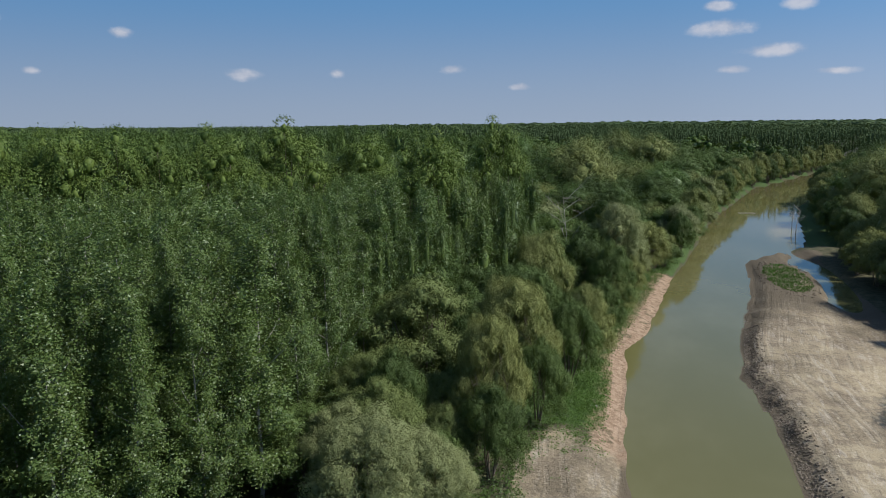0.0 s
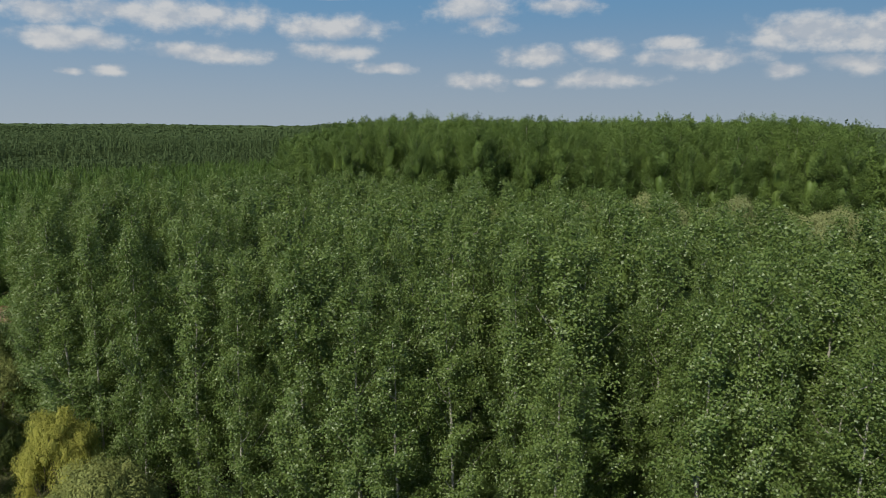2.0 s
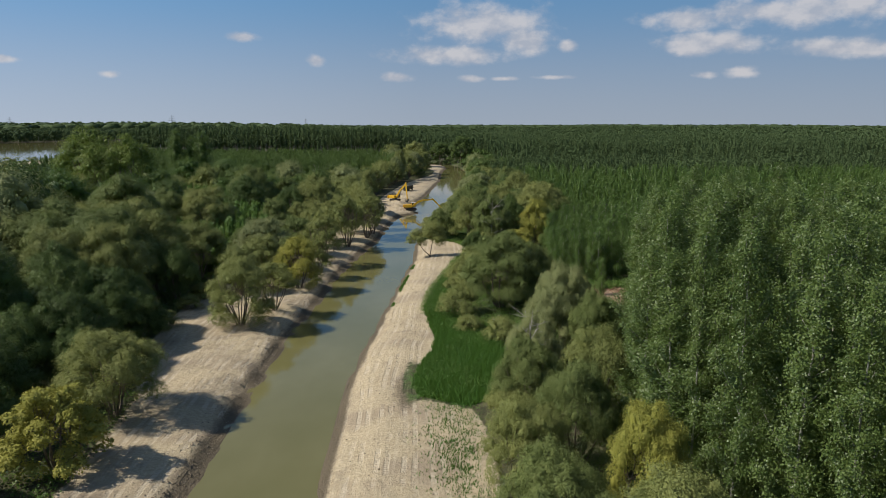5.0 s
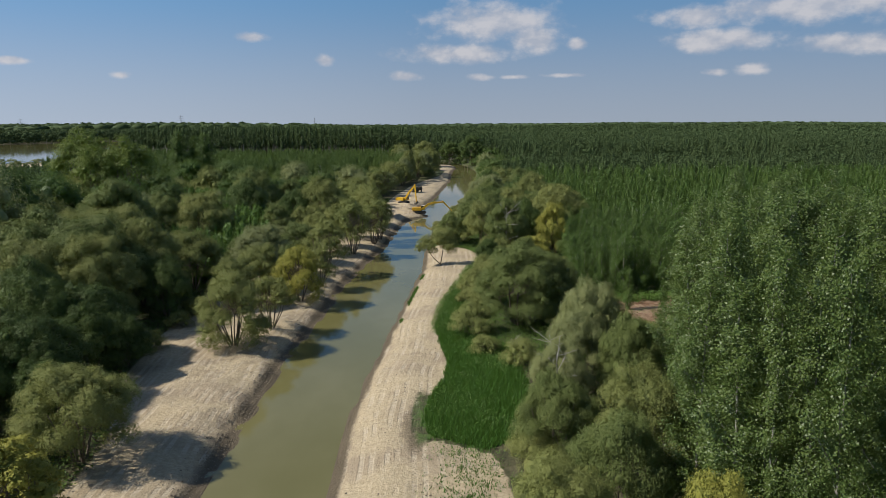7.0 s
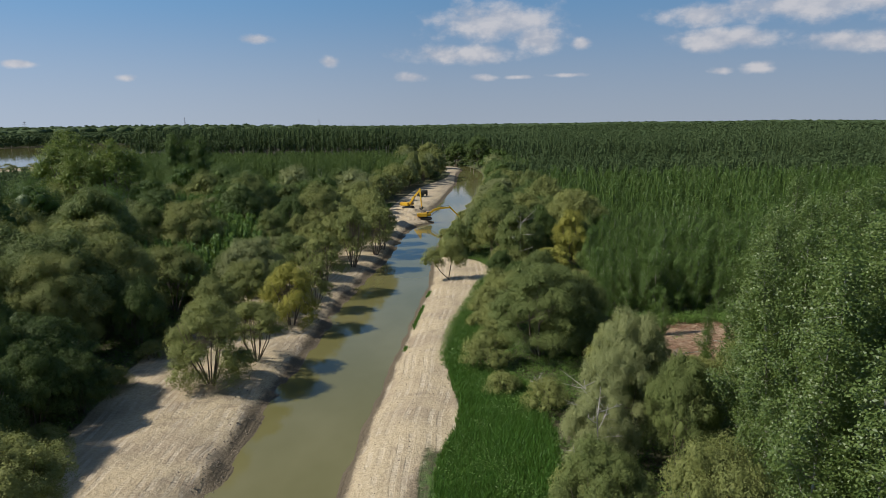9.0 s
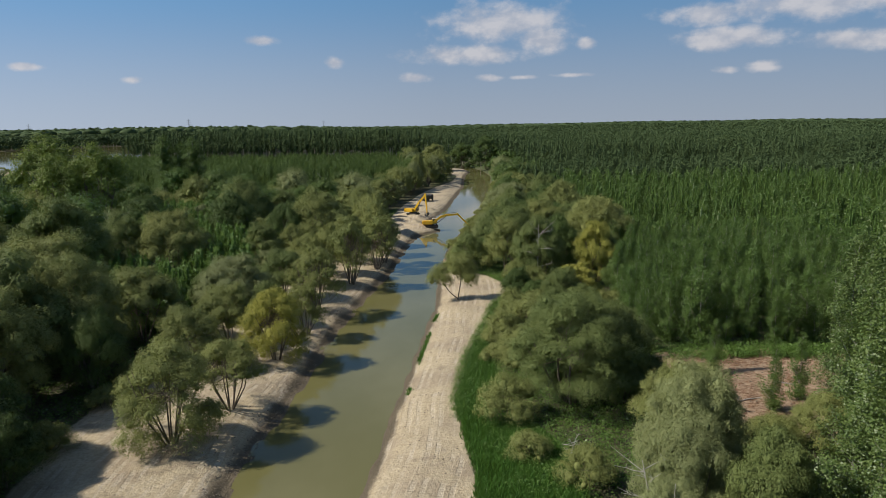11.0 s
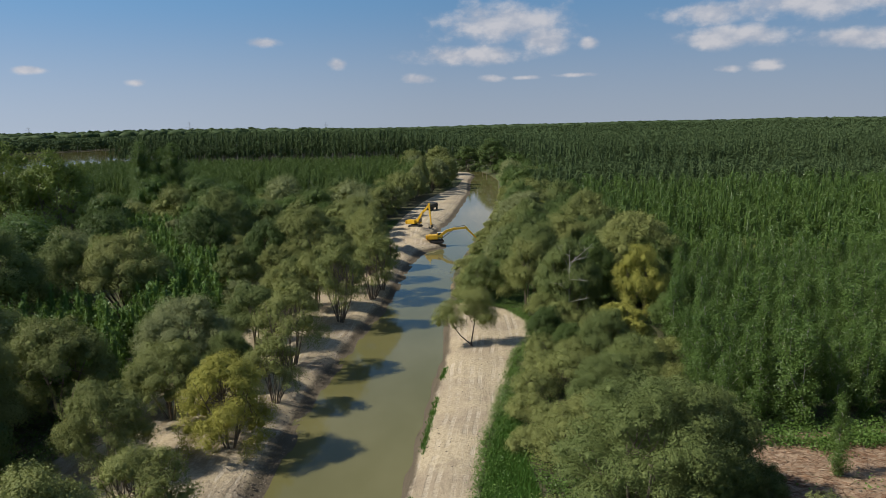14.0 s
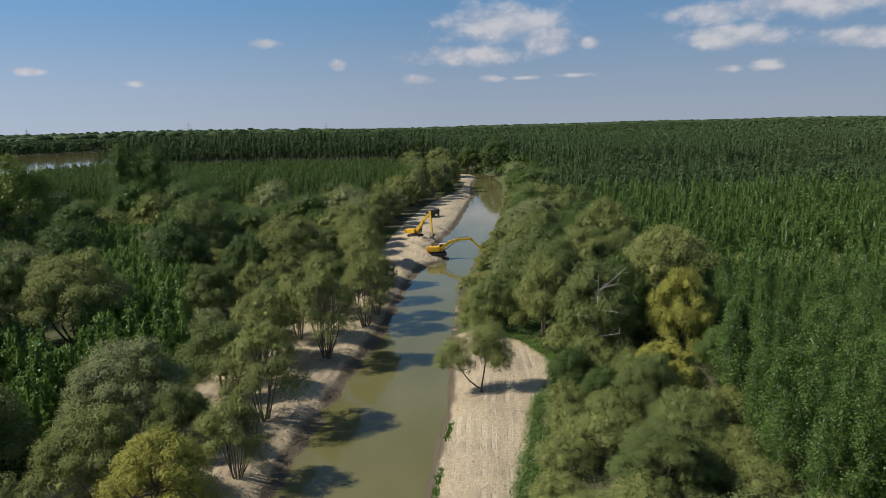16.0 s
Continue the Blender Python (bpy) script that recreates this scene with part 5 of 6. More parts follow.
def tufts(name, label, category, spots, tall, spread_, material, blade=0.09, per=5):
    """Low growth as one piece: bunches of upright blades, or of leaves on short stems, at the given spots."""
    leafy = blade > 0.12
    p = np.repeat(np.array(spots, float), per * 2 if leafy else per, 0)
    n = len(p)
    x = p[:, 0] + rng.normal(0, spread_, n)
    y = p[:, 1] + rng.normal(0, spread_, n)
    base = np.stack([x, y, height(x, y) - 0.05], -1)
    lean = np.stack([rng.normal(0, 0.35, n), rng.normal(0, 0.35, n), np.ones(n)], -1)
    h = (tall * rng.uniform(0.5, 1.2, n))[:, None]
    a = rng.uniform(0, 6.28, n)
    if leafy:
        v, f = leaves(base + lean * h * rng.uniform(0.15, 1.0, (n, 1)), np.stack([np.cos(a) * 0.5, np.sin(a) * 0.5, np.ones(n)], -1), blade * 1.1, rng, 0.5)
        return tagged(new(name, mesh_from(name, v, f, material)), label, category, kind="stuff")
    side = np.stack([np.cos(a), np.sin(a), np.zeros(n)], -1) * blade * rng.uniform(0.7, 1.4, n)[:, None]
    v = np.stack([base - side, base + side, base + lean * h], 1).reshape(-1, 3)
    return tagged(new(name, mesh_from(name, v, np.arange(3 * n).reshape(-1, 3), material)), label, category, kind="stuff")


def scatter(poly, count, keep=lambda x, y: True):
    xs, ys = [p[0] for p in poly], [p[1] for p in poly]
    c = np.stack([rng.uniform(min(xs), max(xs), count), rng.uniform(min(ys), max(ys), count)], -1)
    return [q for q in c[inside(poly, c[:, 0], c[:, 1])] if keep(*q)]


tufts("meadow_grass", "dense bright green reed grass beside the sand", "grass", scatter(MEADOW, 26000), 0.6, 0.2, REED, 0.05, 6)
BELT = [(2, 50), (12, 50), (30, 50), (28, 120), (32, 150), (40, 200), (40, 300), (24, 300), (6, 215), (14, 196), (9, 170), (4, 150), (13, 130), (14, 100), (10, 82), (3, 84)]
herbs = scatter(BELT, 9000, lambda x, y: bank_gap(x, y) > 0.5)
tufts("undergrowth", "rough green herbs and grass under the willows", "undergrowth", herbs, 0.8, 0.35, YOUNG, 0.22, 4)
herbs = [(float(min(SAND_L(y), EDGE_L(y) - 2) - abs(rng.normal(0, 9)) - 0.5), float(y)) for y in rng.uniform(40, 330, 9000)]
tufts("undergrowth", "green weeds behind the bare sand bank", "undergrowth", herbs, 0.9, 0.35, YOUNG, 0.22, 4)
herbs = [(float(SAND_R(y) + abs(rng.normal(0, 5)) - 1.0), float(y)) for y in rng.uniform(-190, -55, 5000)]
tufts("undergrowth", "low green weeds on the river bank", "undergrowth", herbs, 0.5, 0.35, YOUNG, 0.16, 4)
herbs = scatter([(5, 120), (14, 110), (28, 116), (30, 150), (20, 156), (10, 154), (7.5, 150), (10, 136)], 5000)
tufts("bank_herbs", "fresh green nettles and herbs between the willows", "undergrowth", herbs, 0.8, 0.3, THICKET, 0.16, 5)
herbs = [(float(x), float(y)) for x, y in zip(rng.normal(7, 1.9, 2600), rng.normal(-92, 8, 2600)) if x > EDGE_R(y) + 1.8]
tufts("bank_herbs", "low fresh green plants on the muddy bank", "undergrowth", herbs, 0.35, 0.25, THICKET, 0.14, 5)
herbs = scatter(MEADOW, 4200, lambda x, y: rough2(x * 0.5, y * 0.35) > 0.22) + scatter([(1.2, 84), (8, 80), (9, 84), (2.4, 92)], 160)
tufts("meadow_herbs", "patches of taller fresh green herbs in the reed grass", "undergrowth", herbs, 0.9, 0.3, THICKET, 0.13, 4)
edge_weeds = [(float(x), float(y)) for x, y in zip(rng.normal(5.6, 1.7, 520), rng.normal(74, 8, 520))]
tufts("sand_weeds", "scattered green weeds on pale sand", "weeds", edge_weeds, 0.32, 0.32, REED, 0.06, 7)
rim = [(float(EDGE_R(y) + 0.7 + rng.normal(0, 0.12)), float(y)) for y in np.concatenate([rng.uniform(150, 166, 160), rng.uniform(172, 177, 50), rng.uniform(138, 141, 25)])]
tufts("rim_weeds", "thin line of green weeds at the water's edge", "weeds", rim, 0.45, 0.16, REED, 0.06, 5)
fringe = [(float(SAND_R(y) + abs(rng.normal(0, 1.6)) - 0.3), float(y)) for y in rng.uniform(128, 212, 2600)]
tufts("bank_herbs", "fresh green herbs along the edge of the sand", "undergrowth", fringe, 0.7, 0.3, THICKET, 0.14, 4)
scrub = scatter([(28, 149.5), (95, 149.5), (95, 153), (28, 153)], 700) + scatter(CLEARING, 120)
for cx in rng.uniform(36, 92, 26):
    n, far = int(rng.integers(30, 90)), 148.6 - abs(rng.normal(0, 1.1))
    scrub += [(float(a), float(b)) for a, b in zip(rng.normal(cx, 1.0, n), rng.normal(far, 0.5, n))]
tufts("clearing_scrub", "low bramble scrub round the cleared ground", "undergrowth", scrub, 1.1, 0.6, THICKET, 0.2, 7)

near_scrub = [(float(x), float(y)) for x, y in zip(rng.uniform(10, 44, 70), rng.uniform(-48, 44, 70)) if x < STAND_X(y) - 3]
for x, y in near_scrub:
    bush.plant(x, y, float(rng.uniform(0.7, 1.3)), x * 50, int(x), 1.1)

floor_spots = [(float(x), float(y)) for x, y in zip(rng.uniform(12, 80, 12000), rng.uniform(-95, 122, 12000)) if x > STAND_X(y) - 18 and bank_gap(x, y) > 3]
tufts("forest_floor_herbs", "nettles and brambles under the poplars", "undergrowth", floor_spots, 1.7, 0.6, MATURE, 0.24, 6)


# ---- machines on the far bank and other single things ----
YELLOWPAINT = plain_material("yellow_machine_paint", (0.74, 0.42, 0.022), (0.82, 0.50, 0.04), 1.2, 0.45)
DARKSTEEL = plain_material("dark_steel", (0.03, 0.03, 0.032), (0.08, 0.07, 0.06), 2.0, 0.55)
RUBBER = plain_material("rubber", (0.02, 0.02, 0.02), (0.05, 0.045, 0.04), 2.0, 0.85)
GREYSTEEL = plain_material("worn_steel", (0.22, 0.20, 0.18), (0.34, 0.32, 0.30), 3.0, 0.4, 0.0, 0.8)
DEADWOOD = plain_material("bleached_dead_wood", (0.30, 0.27, 0.23), (0.45, 0.42, 0.37), 2.0, 0.85, 0.01)
SOILCLOD = plain_material("dark_wet_clod", (0.13, 0.10, 0.068), (0.28, 0.22, 0.155), 1.5, 0.9, 0.02)
PALEWALL = plain_material("pale_wall", (0.62, 0.60, 0.56), (0.74, 0.72, 0.68), 0.5, 0.8)
GLASS = Mat("dark_window_glass")
GLASS.b.inputs["Base Color"].default_value = (0.03, 0.04, 0.045, 1)
GLASS.b.inputs["Roughness"].default_value = 0.08
GLASS = GLASS.m


def box_bm(size, at_=(0, 0, 0), bevel=0.05, taper=1.0):
    bm = bmesh.new()
    bmesh.ops.create_cube(bm, size=1.0)
    for v in bm.verts:
        k = taper if v.co.z > 0 else 1.0
        v.co = Vector((v.co.x * size[0] * k, v.co.y * size[1] * k, v.co.z * size[2]))
    if bevel:
        bmesh.ops.bevel(bm, geom=bm.edges[:], offset=bevel, segments=2, affect="EDGES")
    bmesh.ops.translate(bm, verts=bm.verts, vec=at_)
    return bm


def cyl_bm(r, length, at_=(0, 0, 0), axis="Y", segments=14):
    bm = bmesh.new()
    bmesh.ops.create_cone(bm, cap_ends=True, segments=segments, radius1=r, radius2=r, depth=length)
    if axis == "Y":
        bmesh.ops.rotate(bm, verts=bm.verts, matrix=Matrix.Rotation(radians(90), 3, "X"))
    elif axis == "X":
        bmesh.ops.rotate(bm, verts=bm.verts, matrix=Matrix.Rotation(radians(90), 3, "Y"))
    bmesh.ops.translate(bm, verts=bm.verts, vec=at_)
    return bm


def part(name, bm, material, parent, label=""):
    me = bpy.data.meshes.new(name)
    bm.to_mesh(me)
    bm.free()
    me.materials.append(material)
    ob = new(name, me)
    ob.parent = parent
    return tagged(ob, label)


def beam(points, widths, depth):
    """A bent box beam in the x-z plane through the points, for booms and sticks."""
    bm = bmesh.new()
    rings = []
    pts = [Vector((p[0], 0, p[1])) for p in points]
    for i, p in enumerate(pts):
        d = (pts[min(i + 1, len(pts) - 1)] - pts[max(i - 1, 0)]).normalized()
        n = Vector((-d.z, 0, d.x)) * widths[i] / 2
        rings.append([bm.verts.new(p + n + Vector((0, s * depth / 2, 0))) for s in (-1, 1)] + [bm.verts.new(p - n + Vector((0, s * depth / 2, 0))) for s in (1, -1)])
    for a, b in zip(rings, rings[1:]):
        for j in range(4):
            bm.faces.new((a[j], a[(j + 1) % 4], b[(j + 1) % 4], b[j]))
    bm.faces.new(rings[0][::-1])
    bm.faces.new(rings[-1])
    bmesh.ops.recalc_face_normals(bm, faces=bm.faces)
    return bm


def excavator(x, y, turn, boom, stick, bucket_at, label):
    """A crawler excavator; boom and stick are runs of points ahead of the machine (metres forward, up)."""
    root = tagged(new("excavator"), label, "excavator", "excavators at work")
    root.matrix_basis = pose(x, y, float(height(x, y)) + 0.02, 0, 0, turn)
    for s in (-1, 1):
        tr = part("track", box_bm((4.4, 0.62, 0.9), (0, s * 1.25, 0.47), 0.28), RUBBER, root, "muddy black crawler track")
        for k in range(5):
            part("roller", cyl_bm(0.17, 0.66, (-1.5 + 0.75 * k, s * 1.25, 0.32)), DARKSTEEL, tr)
    part("undercarriage", box_bm((2.6, 1.9, 0.5), (0, 0, 0.75), 0.08), DARKSTEEL, root)
    part("slew_ring", cyl_bm(0.75, 0.25, (0, 0, 1.08), "Z", 20), DARKSTEEL, root)
    body = part("engine_house", box_bm((3.0, 2.7, 1.25), (-1.1, 0, 1.85), 0.14, 0.95), YELLOWPAINT, root, "yellow engine house")
    part("grille", box_bm((0.9, 0.06, 0.6), (-1.5, 1.36, 1.9), 0.02), DARKSTEEL, body)
    part("exhaust", cyl_bm(0.07, 0.7, (-1.6, 0.6, 2.75), "Z", 10), DARKSTEEL, body)
    part("counterweight", box_bm((0.75, 2.7, 1.3), (-2.85, 0, 1.8), 0.25), YELLOWPAINT, root)
    cab = part("cab", box_bm((1.75, 1.05, 1.75), (0.95, 0.82, 2.1), 0.12, 0.9), YELLOWPAINT, root, "yellow operator's cab")
    part("windscreen", box_bm((0.05, 0.8, 1.05), (1.80, 0.82, 2.35), 0.02), GLASS, cab, "dark glass")
    for s in (-1, 1):
        part("side_window", box_bm((1.2, 0.05, 0.8), (0.95, 0.82 + s * 0.50, 2.45), 0.02), GLASS, cab, "dark glass")
    part("roof", box_bm((1.65, 1.0, 0.08), (0.95, 0.82, 3.0), 0.03), PALEWALL, cab, "pale cab roof")
    w = np.interp(np.linspace(0, 1, len(boom)), (0, 0.45, 1), (0.62, 0.85, 0.45))
    b = part("boom", beam(boom, list(w), 0.45), YELLOWPAINT, root, "yellow bent boom")
    mid = boom[len(boom) // 2]
    for s in (-1, 1):
        rod = part("ram", beam([(boom[0][0] + 0.9, boom[0][1] - 0.45), (mid[0], mid[1] - 0.1)], [0.16, 0.10], 0.14), GREYSTEEL, b)
        rod.location.y = s * 0.34
    st = part("stick", beam(stick, list(np.linspace(0.62, 0.3, len(stick))), 0.36), YELLOWPAINT, root, "yellow dipper stick")
    part("stick_ram", beam([(mid[0], mid[1] + 0.5), (stick[0][0] + 0.1, stick[0][1] + 0.35)], [0.16, 0.12], 0.14), GREYSTEEL, st)
    bx, bz = bucket_at
    bk = beam([(bx + 0.25, bz + 0.35), (bx + 0.35, bz - 0.25), (bx, bz - 0.75), (bx - 0.6, bz - 0.7), (bx - 0.75, bz - 0.3)], [0.25, 0.2, 0.16, 0.12, 0.06], 1.2)
    part("bucket", bk, DARKSTEEL, root, "dark worn steel bucket")
    return root


excavator(-2.4, 284.0, 2.0, [(0.4, 1.6), (3.0, 3.5), (5.2, 4.1), (8.6, 4.3)], [(8.3, 4.7), (12.6, 0.3)], (12.8, 0.1), "yellow long-reach excavator digging in the river from the bank")
excavator(-9.8, 313.0, -25.0, [(0.4, 1.6), (2.2, 4.2), (3.2, 5.4), (5.4, 7.8)], [(5.2, 8.2), (5.9, 0.9)], (5.9, 0.7), "yellow excavator with its stick hanging straight down on sand")


def dark_truck(x, y, turn):
    root = tagged(new("dump_truck"), "dark dump truck parked on the sand bank", "truck")
    root.matrix_basis = pose(x, y, float(height(x, y)) + 0.03, 0, 0, turn)
    part("chassis", box_bm((6.2, 0.9, 0.3), (0, 0, 0.85), 0.04), DARKSTEEL, root)
    cab = part("cab", box_bm((1.7, 2.3, 1.7), (2.4, 0, 1.8), 0.12, 0.93), DARKSTEEL, root)
    part("windscreen", box_bm((0.05, 1.9, 0.7), (3.22, 0, 2.15), 0.02), GLASS, cab, "dark glass")
    tub = part("tipper_body", box_bm((4.0, 2.4, 1.2), (-0.9, 0, 1.75), 0.05, 1.08), DARKSTEEL, root, "dark steel tipper body")
    part("load", box_bm((3.7, 2.2, 0.5), (-0.9, 0, 2.3), 0.2, 0.7), GROUND, tub, "heap of sand")
    for wx in (2.4, -0.9, -2.1):
        for s in (-1, 1):
            wh = part("wheel", cyl_bm(0.52, 0.34, (wx, s * 1.02, 0.52)), RUBBER, root)
            part("rim", cyl_bm(0.26, 0.36, (wx, s * 1.03, 0.52)), GREYSTEEL, wh)
    return root


dark_truck(-5.2, 362.0, 60.0)


def bare_tree(x, y, h, seed, lean=0.25, label="bleached dead tree with bare branches"):
    """A dead tree: a forked trunk with bare limbs and twigs."""
    r = np.random.default_rng(seed)
    root = tagged(new("dead_tree"), label, "tree")
    root.matrix_basis = pose(x, y, float(height(x, y)) - 0.1)
    a = r.uniform(0, 6.28)
    top = np.array([math.cos(a) * lean * h, math.sin(a) * lean * h, h])
    trunk_path = [np.zeros(3), top * 0.5 + r.normal(0, 0.2, 3), top]
    me = mesh_from("trunk", *tube(trunk_path, [0.13, 0.08, 0.025], 6), DEADWOOD, True)
    new("trunk", me).parent = root
    for i in range(9):
        t = r.uniform(0.35, 0.95)
        b = top * t
        d = np.array([r.normal(), r.normal(), r.uniform(0.2, 1.0)])
        d = d / np.linalg.norm(d) * h * r.uniform(0.2, 0.42)
        pieces = [tube([b, b + d * 0.5 + r.normal(0, 0.12, 3), b + d], [0.05, 0.035, 0.015], 4)]
        for _ in range(4):
            q = b + d * r.uniform(0.4, 0.95)
            e = np.array([r.normal(), r.normal(), r.uniform(0, 0.8)]) * h * 0.07
            pieces.append(tube([q, q + e], [0.03, 0.012], 3))
        new("limb", mesh_from("limb", *joined(pieces), DEADWOOD)).parent = root
    return root


for i, (x, y, h, l) in enumerate(((17.2, 94.5, 9.0, 0.35), (18.5, 100, 8, 0.3), (14.0, 118, 3, 0.7), (20.6, 192.0, 13.5, 0.06),
                                   (-75, 160, 13, 0.15), (-46, 330, 14, 0.1), (15, -146, 21, 0.1), (36, 129, 2.2, 0.9), (-46, -250, 9, 0.4), (-47, -262, 8, 0.5))):
    bare_tree(x, y, h, 300 + i, l)


def log_thing(x, y, z, turn, length, r0, label):
    path = np.array([(0, 0, 0), (length * 0.4, 0.1, 0.03), (length, -0.12, 0.02)])
    ob = tagged(new("log", mesh_from("log", *tube(path, [r0, r0 * 0.85, r0 * 0.5], 7), DEADWOOD, True)), label, "log")
    ob.matrix_basis = pose(x, y, z, 0, 0, turn)
    return ob


log_thing(-40.5, -302, WATER_Z + 0.02, 5, 6.5, 0.22, "pale log drifting on the river")
log_thing(-44, -245, float(height(-44, -245)) + 0.1, 40, 5, 0.16, "bleached driftwood on the mud")
log_thing(8, -98, float(height(8, -98)) + 0.12, 70, 2.6, 0.10, "bleached branch on the bank")
log_thing(5, -86, float(height(5, -86)) + 0.12, 15, 2.0, 0.08, "bleached branch on the bank")
log_thing(37, 131, float(height(37, 131)) + 0.1, 20, 3.0, 0.1, "cut branch on the cleared ground")
log_thing(44, 137, float(height(44, 137)) + 0.1, -30, 2.5, 0.1, "cut branch on the cleared ground")
log_thing(33.5, 134, float(height(33.5, 134)) + 0.1, 60, 2.2, 0.08, "cut branch on the cleared ground")


def clods(name, label, spots, lo, hi, material):
    """Many small lumps lying half in the ground, as one piece."""
    p = np.array(spots, float)
    n = len(p)
    s = rng.uniform(lo, hi, n) ** 1.0
    v = ICO_V[None] * (s[:, None, None] * np.array([1, 1, 0.6]) * rng.uniform(0.7, 1.3, (n, 12, 1)))
    v = v + np.stack([p[:, 0], p[:, 1], height(p[:, 0], p[:, 1]) + 0.1 * s], -1)[:, None]
    f = ICO_F[None] + 12 * np.arange(n)[:, None, None]
    return tagged(new(name, mesh_from(name, v.reshape(-1, 3), f.reshape(-1, 3), material)), label, "clods", kind="stuff")


ys = rng.uniform(58, 300, 3600)
clods("bank_clods", "dark wet clods along the dug river edge", np.stack([EDGE_L(ys) - np.abs(rng.normal(0.7, 1.3, 3600)), ys], -1), 0.03, 0.12, SOILCLOD)
ys = rng.uniform(-130, -45, 4200)
clods("bank_clods", "dark clods along the raw edge of the sand bank", np.stack([EDGE_L(ys) - np.abs(rng.normal(0.9, 0.8, 4200)), ys], -1), 0.04, 0.17, SOILCLOD)
ys = rng.uniform(60, 205, 260)
clods("sand_lumps", "small lumps of earth scattered on the sand", np.stack([EDGE_R(ys) + 1 + (SAND_R(ys) - EDGE_R(ys)) * rng.uniform(0, 1, 260), ys], -1), 0.03, 0.13, SOILCLOD)
p = np.stack([rng.uniform(-37, -24, 900), rng.uniform(-192, -152, 900)], -1)
p = p[islet(p[:, 0], p[:, 1]) > 0.08]
clods("islet_clods", "muddy lumps on the grassy islet", p, 0.07, 0.24, SOILCLOD)
p = np.stack([rng.uniform(28, 90, 500), rng.uniform(120, 150, 500)], -1)
clods("clearing_debris", "brown clods over the cleared ground", p[inside(CLEARING, p[:, 0], p[:, 1])], 0.05, 0.18, SOILCLOD)


def brushwood(name, label, count, long_lo, long_hi, thick, material):
    """Cut sticks strewn over the clearing, thickest in drifts towards its far side."""
    drift = np.stack([rng.uniform(28, 92, 60), rng.triangular(124, 146, 149, 60)], -1)
    p = drift[rng.integers(0, 60, count)] + rng.normal(0, 1, (count, 2)) * np.array([3.4, 1.3])
    p = p[inside(CLEARING, p[:, 0], p[:, 1])]
    n = len(p)
    turn = rng.normal(0, 0.55, n) + rng.choice([0.0, 0.4, -0.5], n)
    half = rng.uniform(long_lo, long_hi, n) / 2
    d = np.stack([np.cos(turn), np.sin(turn), rng.normal(0, 0.10, n)], -1)
    side = np.stack([-np.sin(turn), np.cos(turn), np.zeros(n)], -1)
    up = np.array([0.0, 0.0, 1.0])
    r = rng.uniform(0.5, 1.3, n) * thick
    mid = np.stack([p[:, 0], p[:, 1], height(p[:, 0], p[:, 1]) + r * 0.7 + np.abs(d[:, 2]) * half * 0.8], -1)
    bow = rng.normal(0, 0.12, n) * half
    rings = []
    for u, w in ((-1, 1.0), (0, 0.85), (1, 0.45)):
        c = mid + d * (u * half)[:, None] + side * (bow * (1 - abs(u)))[:, None]
        for a in (0, 1, 2, 3):
            rings.append(c + (side * math.cos(a * math.pi / 2) + up * math.sin(a * math.pi / 2)) * (r * w)[:, None])
    v = np.stack(rings, 1)
    f = [(4 * k + a, 4 * k + (a + 1) % 4, 4 * k + 4 + (a + 1) % 4, 4 * k + 4 + a) for k in (0, 1) for a in range(4)] + [(3, 2, 1, 0), (8, 9, 10, 11)]
    f = np.array(f)[None] + 12 * np.arange(n)[:, None, None]
    return tagged(new(name, mesh_from(name, v.reshape(-1, 3), f.reshape(-1, 4), material)), label, "brushwood", kind="stuff")


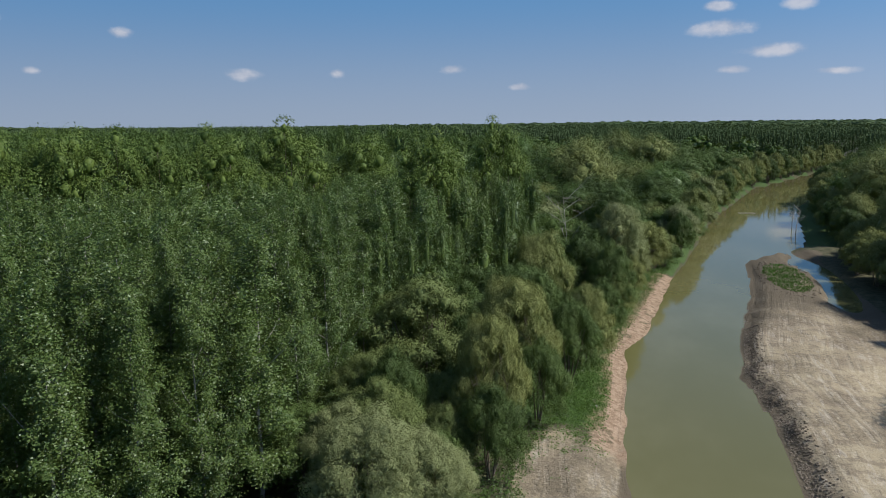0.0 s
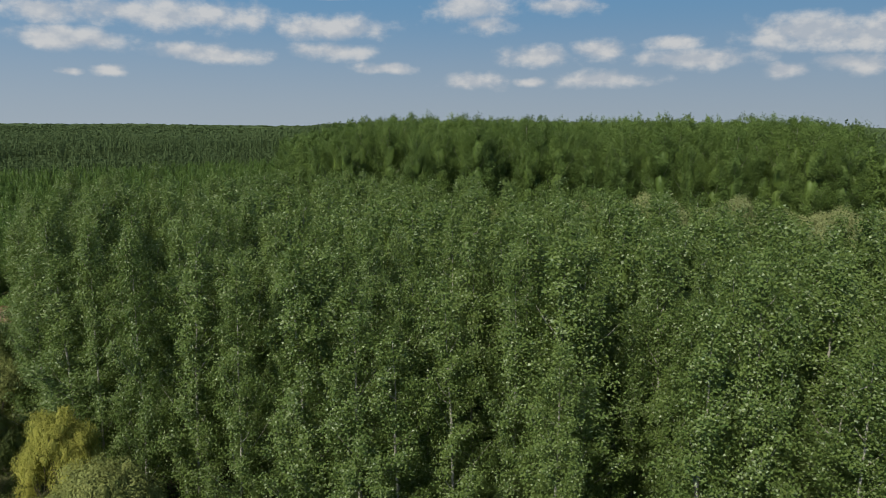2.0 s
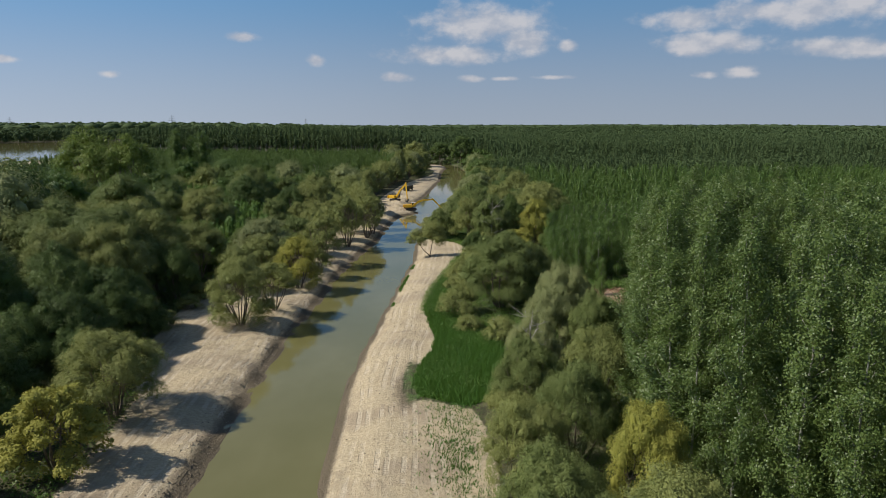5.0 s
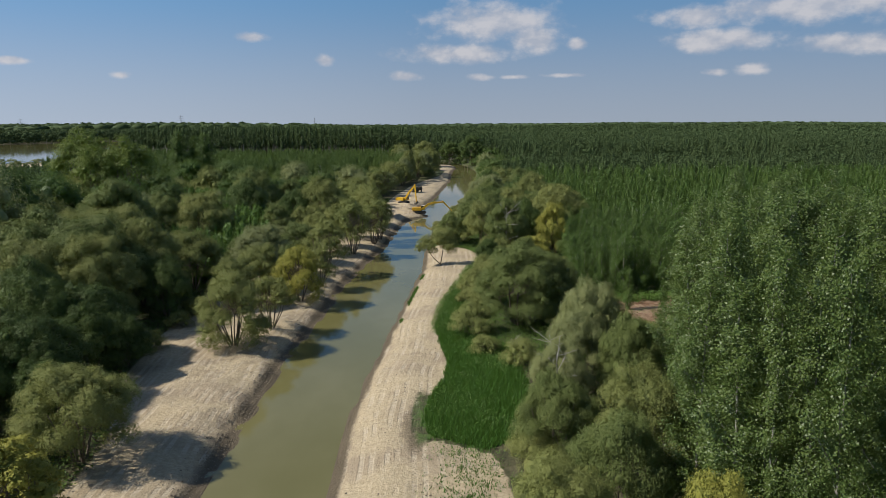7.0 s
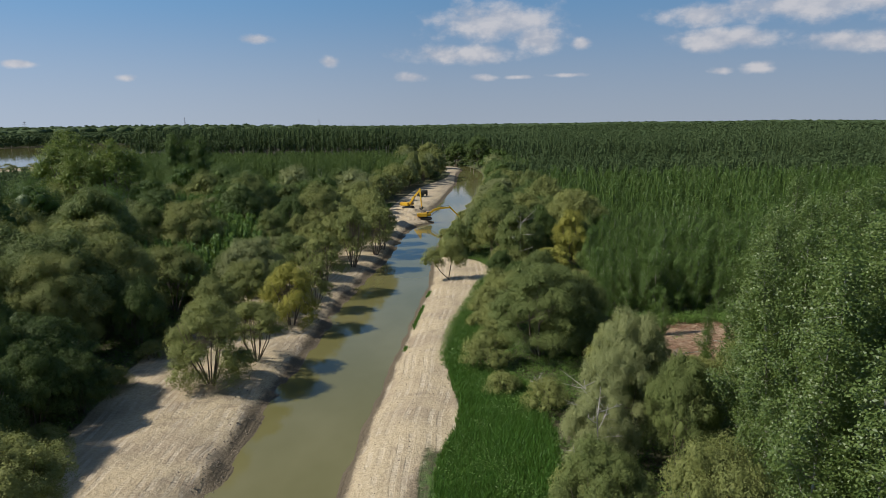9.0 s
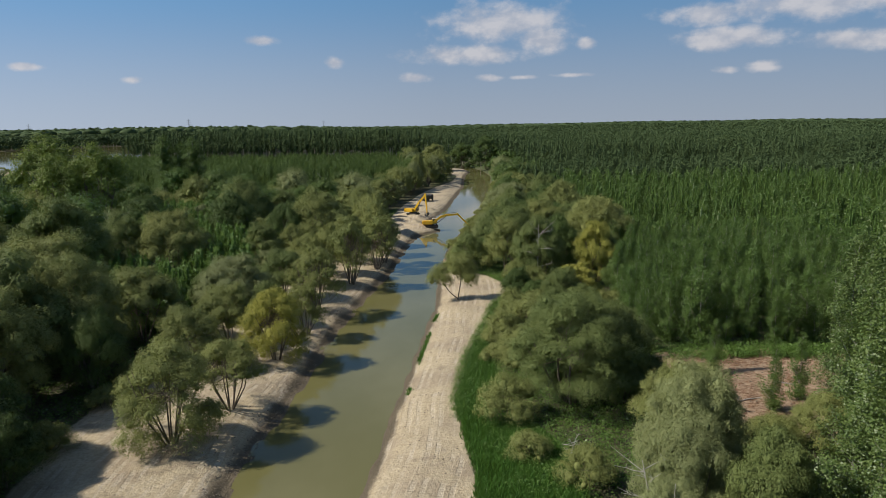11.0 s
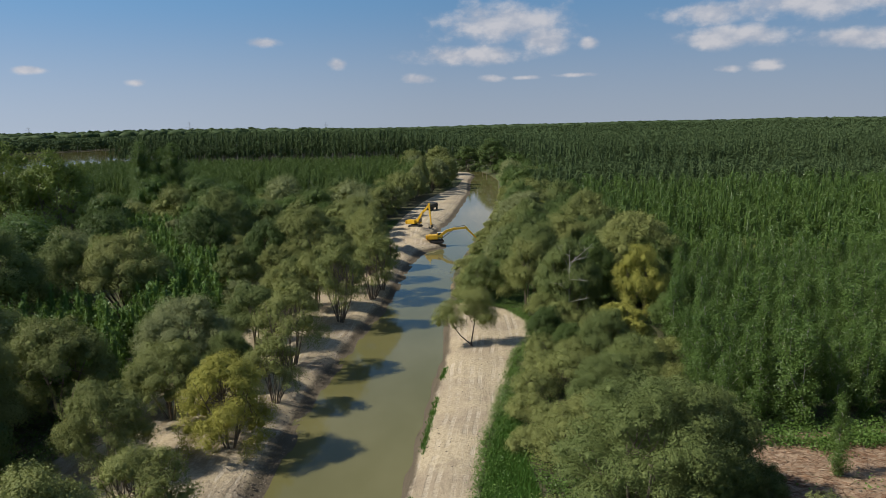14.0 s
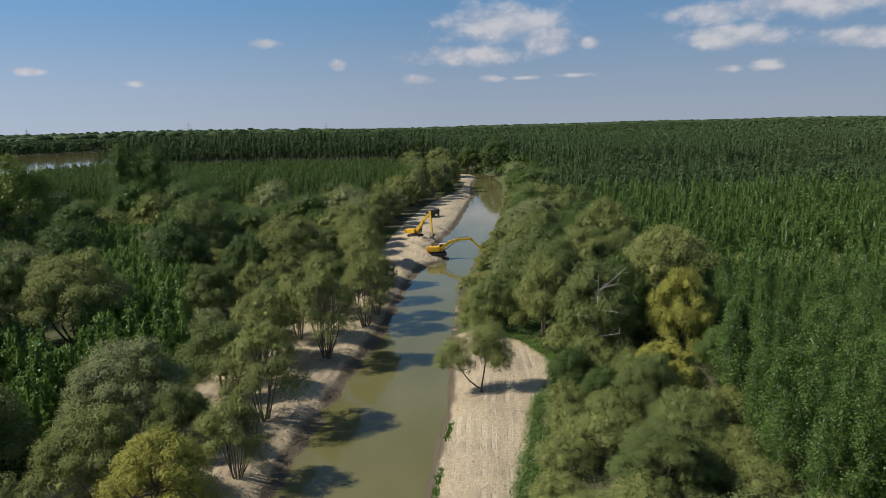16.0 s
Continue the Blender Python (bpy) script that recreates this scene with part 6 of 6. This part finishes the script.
brushwood("brown_brushwood", "reddish brown dead twigs strewn over cleared ground", 6500, 0.3, 1.3, 0.022, plain_material("dead_twigs", (0.17, 0.085, 0.045), (0.33, 0.19, 0.11), 1.2, 0.9, 0.02))
brushwood("pale_brushwood", "bleached cut sticks strewn over cleared ground", 420, 0.6, 2.2, 0.028, plain_material("bleached_sticks", (0.36, 0.27, 0.18), (0.60, 0.47, 0.34), 1.5, 0.85, 0.02))
g = np.stack([rng.uniform(-37, -24, 5000), rng.uniform(-192, -152, 5000)], -1)
g = g[islet(g[:, 0], g[:, 1]) > 0.3]
tufts("islet_grass", "short green grass on the muddy islet", "grass", g, 0.3, 0.2, REED, 0.1, 3)

# the wide river far off, with a pale gravel bar
pts = np.array([(x, y, 1.35) for x, y in WIDE_WATER])
bm = bmesh.new()
bm.faces.new([bm.verts.new(p) for p in pts])
bmesh.ops.triangulate(bm, faces=bm.faces)
bmesh.ops.recalc_face_normals(bm, faces=bm.faces)
me = bpy.data.meshes.new("wide_water")
bm.to_mesh(me)
bm.free()
me.materials.append(WATER)
tagged(new("wide_water", me), "pale open water beyond the woods", "water", kind="structure")


def pylon(az_deg, dist, h):
    """A lattice power pylon far off."""
    x, y = dist * math.sin(radians(az_deg)), dist * math.cos(radians(az_deg))
    root = tagged(new("power_pylon"), "grey steel lattice power pylon far off", "pylon", "pylons")
    root.matrix_basis = pose(x, y, float(height(x, y)), 0, 0, -az_deg)
    w = h * 0.075
    for sx in (-1, 1):
        for sy in (-1, 1):
            new("leg", mesh_from("leg", *tube([(sx * w, sy * w, 0), (sx * w * 0.35, sy * w * 0.35, h * 0.6), (sx * 0.3, sy * 0.3, h)], [0.35, 0.3, 0.25], 4), GREYSTEEL)).parent = root
    for zz, q in ((0.68, 0.20), (0.80, 0.16), (0.92, 0.12)):
        new("crossarm", mesh_from("crossarm", *tube([(-h * q, 0, h * zz), (0, 0, h * (zz + 0.02)), (h * q, 0, h * zz)], [0.2, 0.35, 0.2], 4), GREYSTEEL)).parent = root
    for k in range(6):
        za, zb = h * k * 0.11, h * (k + 1) * 0.11
        wa, wb = w * (1 - 1.08 * k * 0.11), w * (1 - 1.08 * (k + 1) * 0.11)
        new("brace", mesh_from("brace", *joined([tube([(-wa, -wa, za), (wb, -wb, zb)], [0.2, 0.2], 3), tube([(wa, -wa, za), (-wb, -wb, zb)], [0.2, 0.2], 3)]), GREYSTEEL)).parent = root
    return root


pylon(-18.9, 2600, 58)
pylon(-29.3, 3000, 52)
pylon(-9.1, 3400, 52)
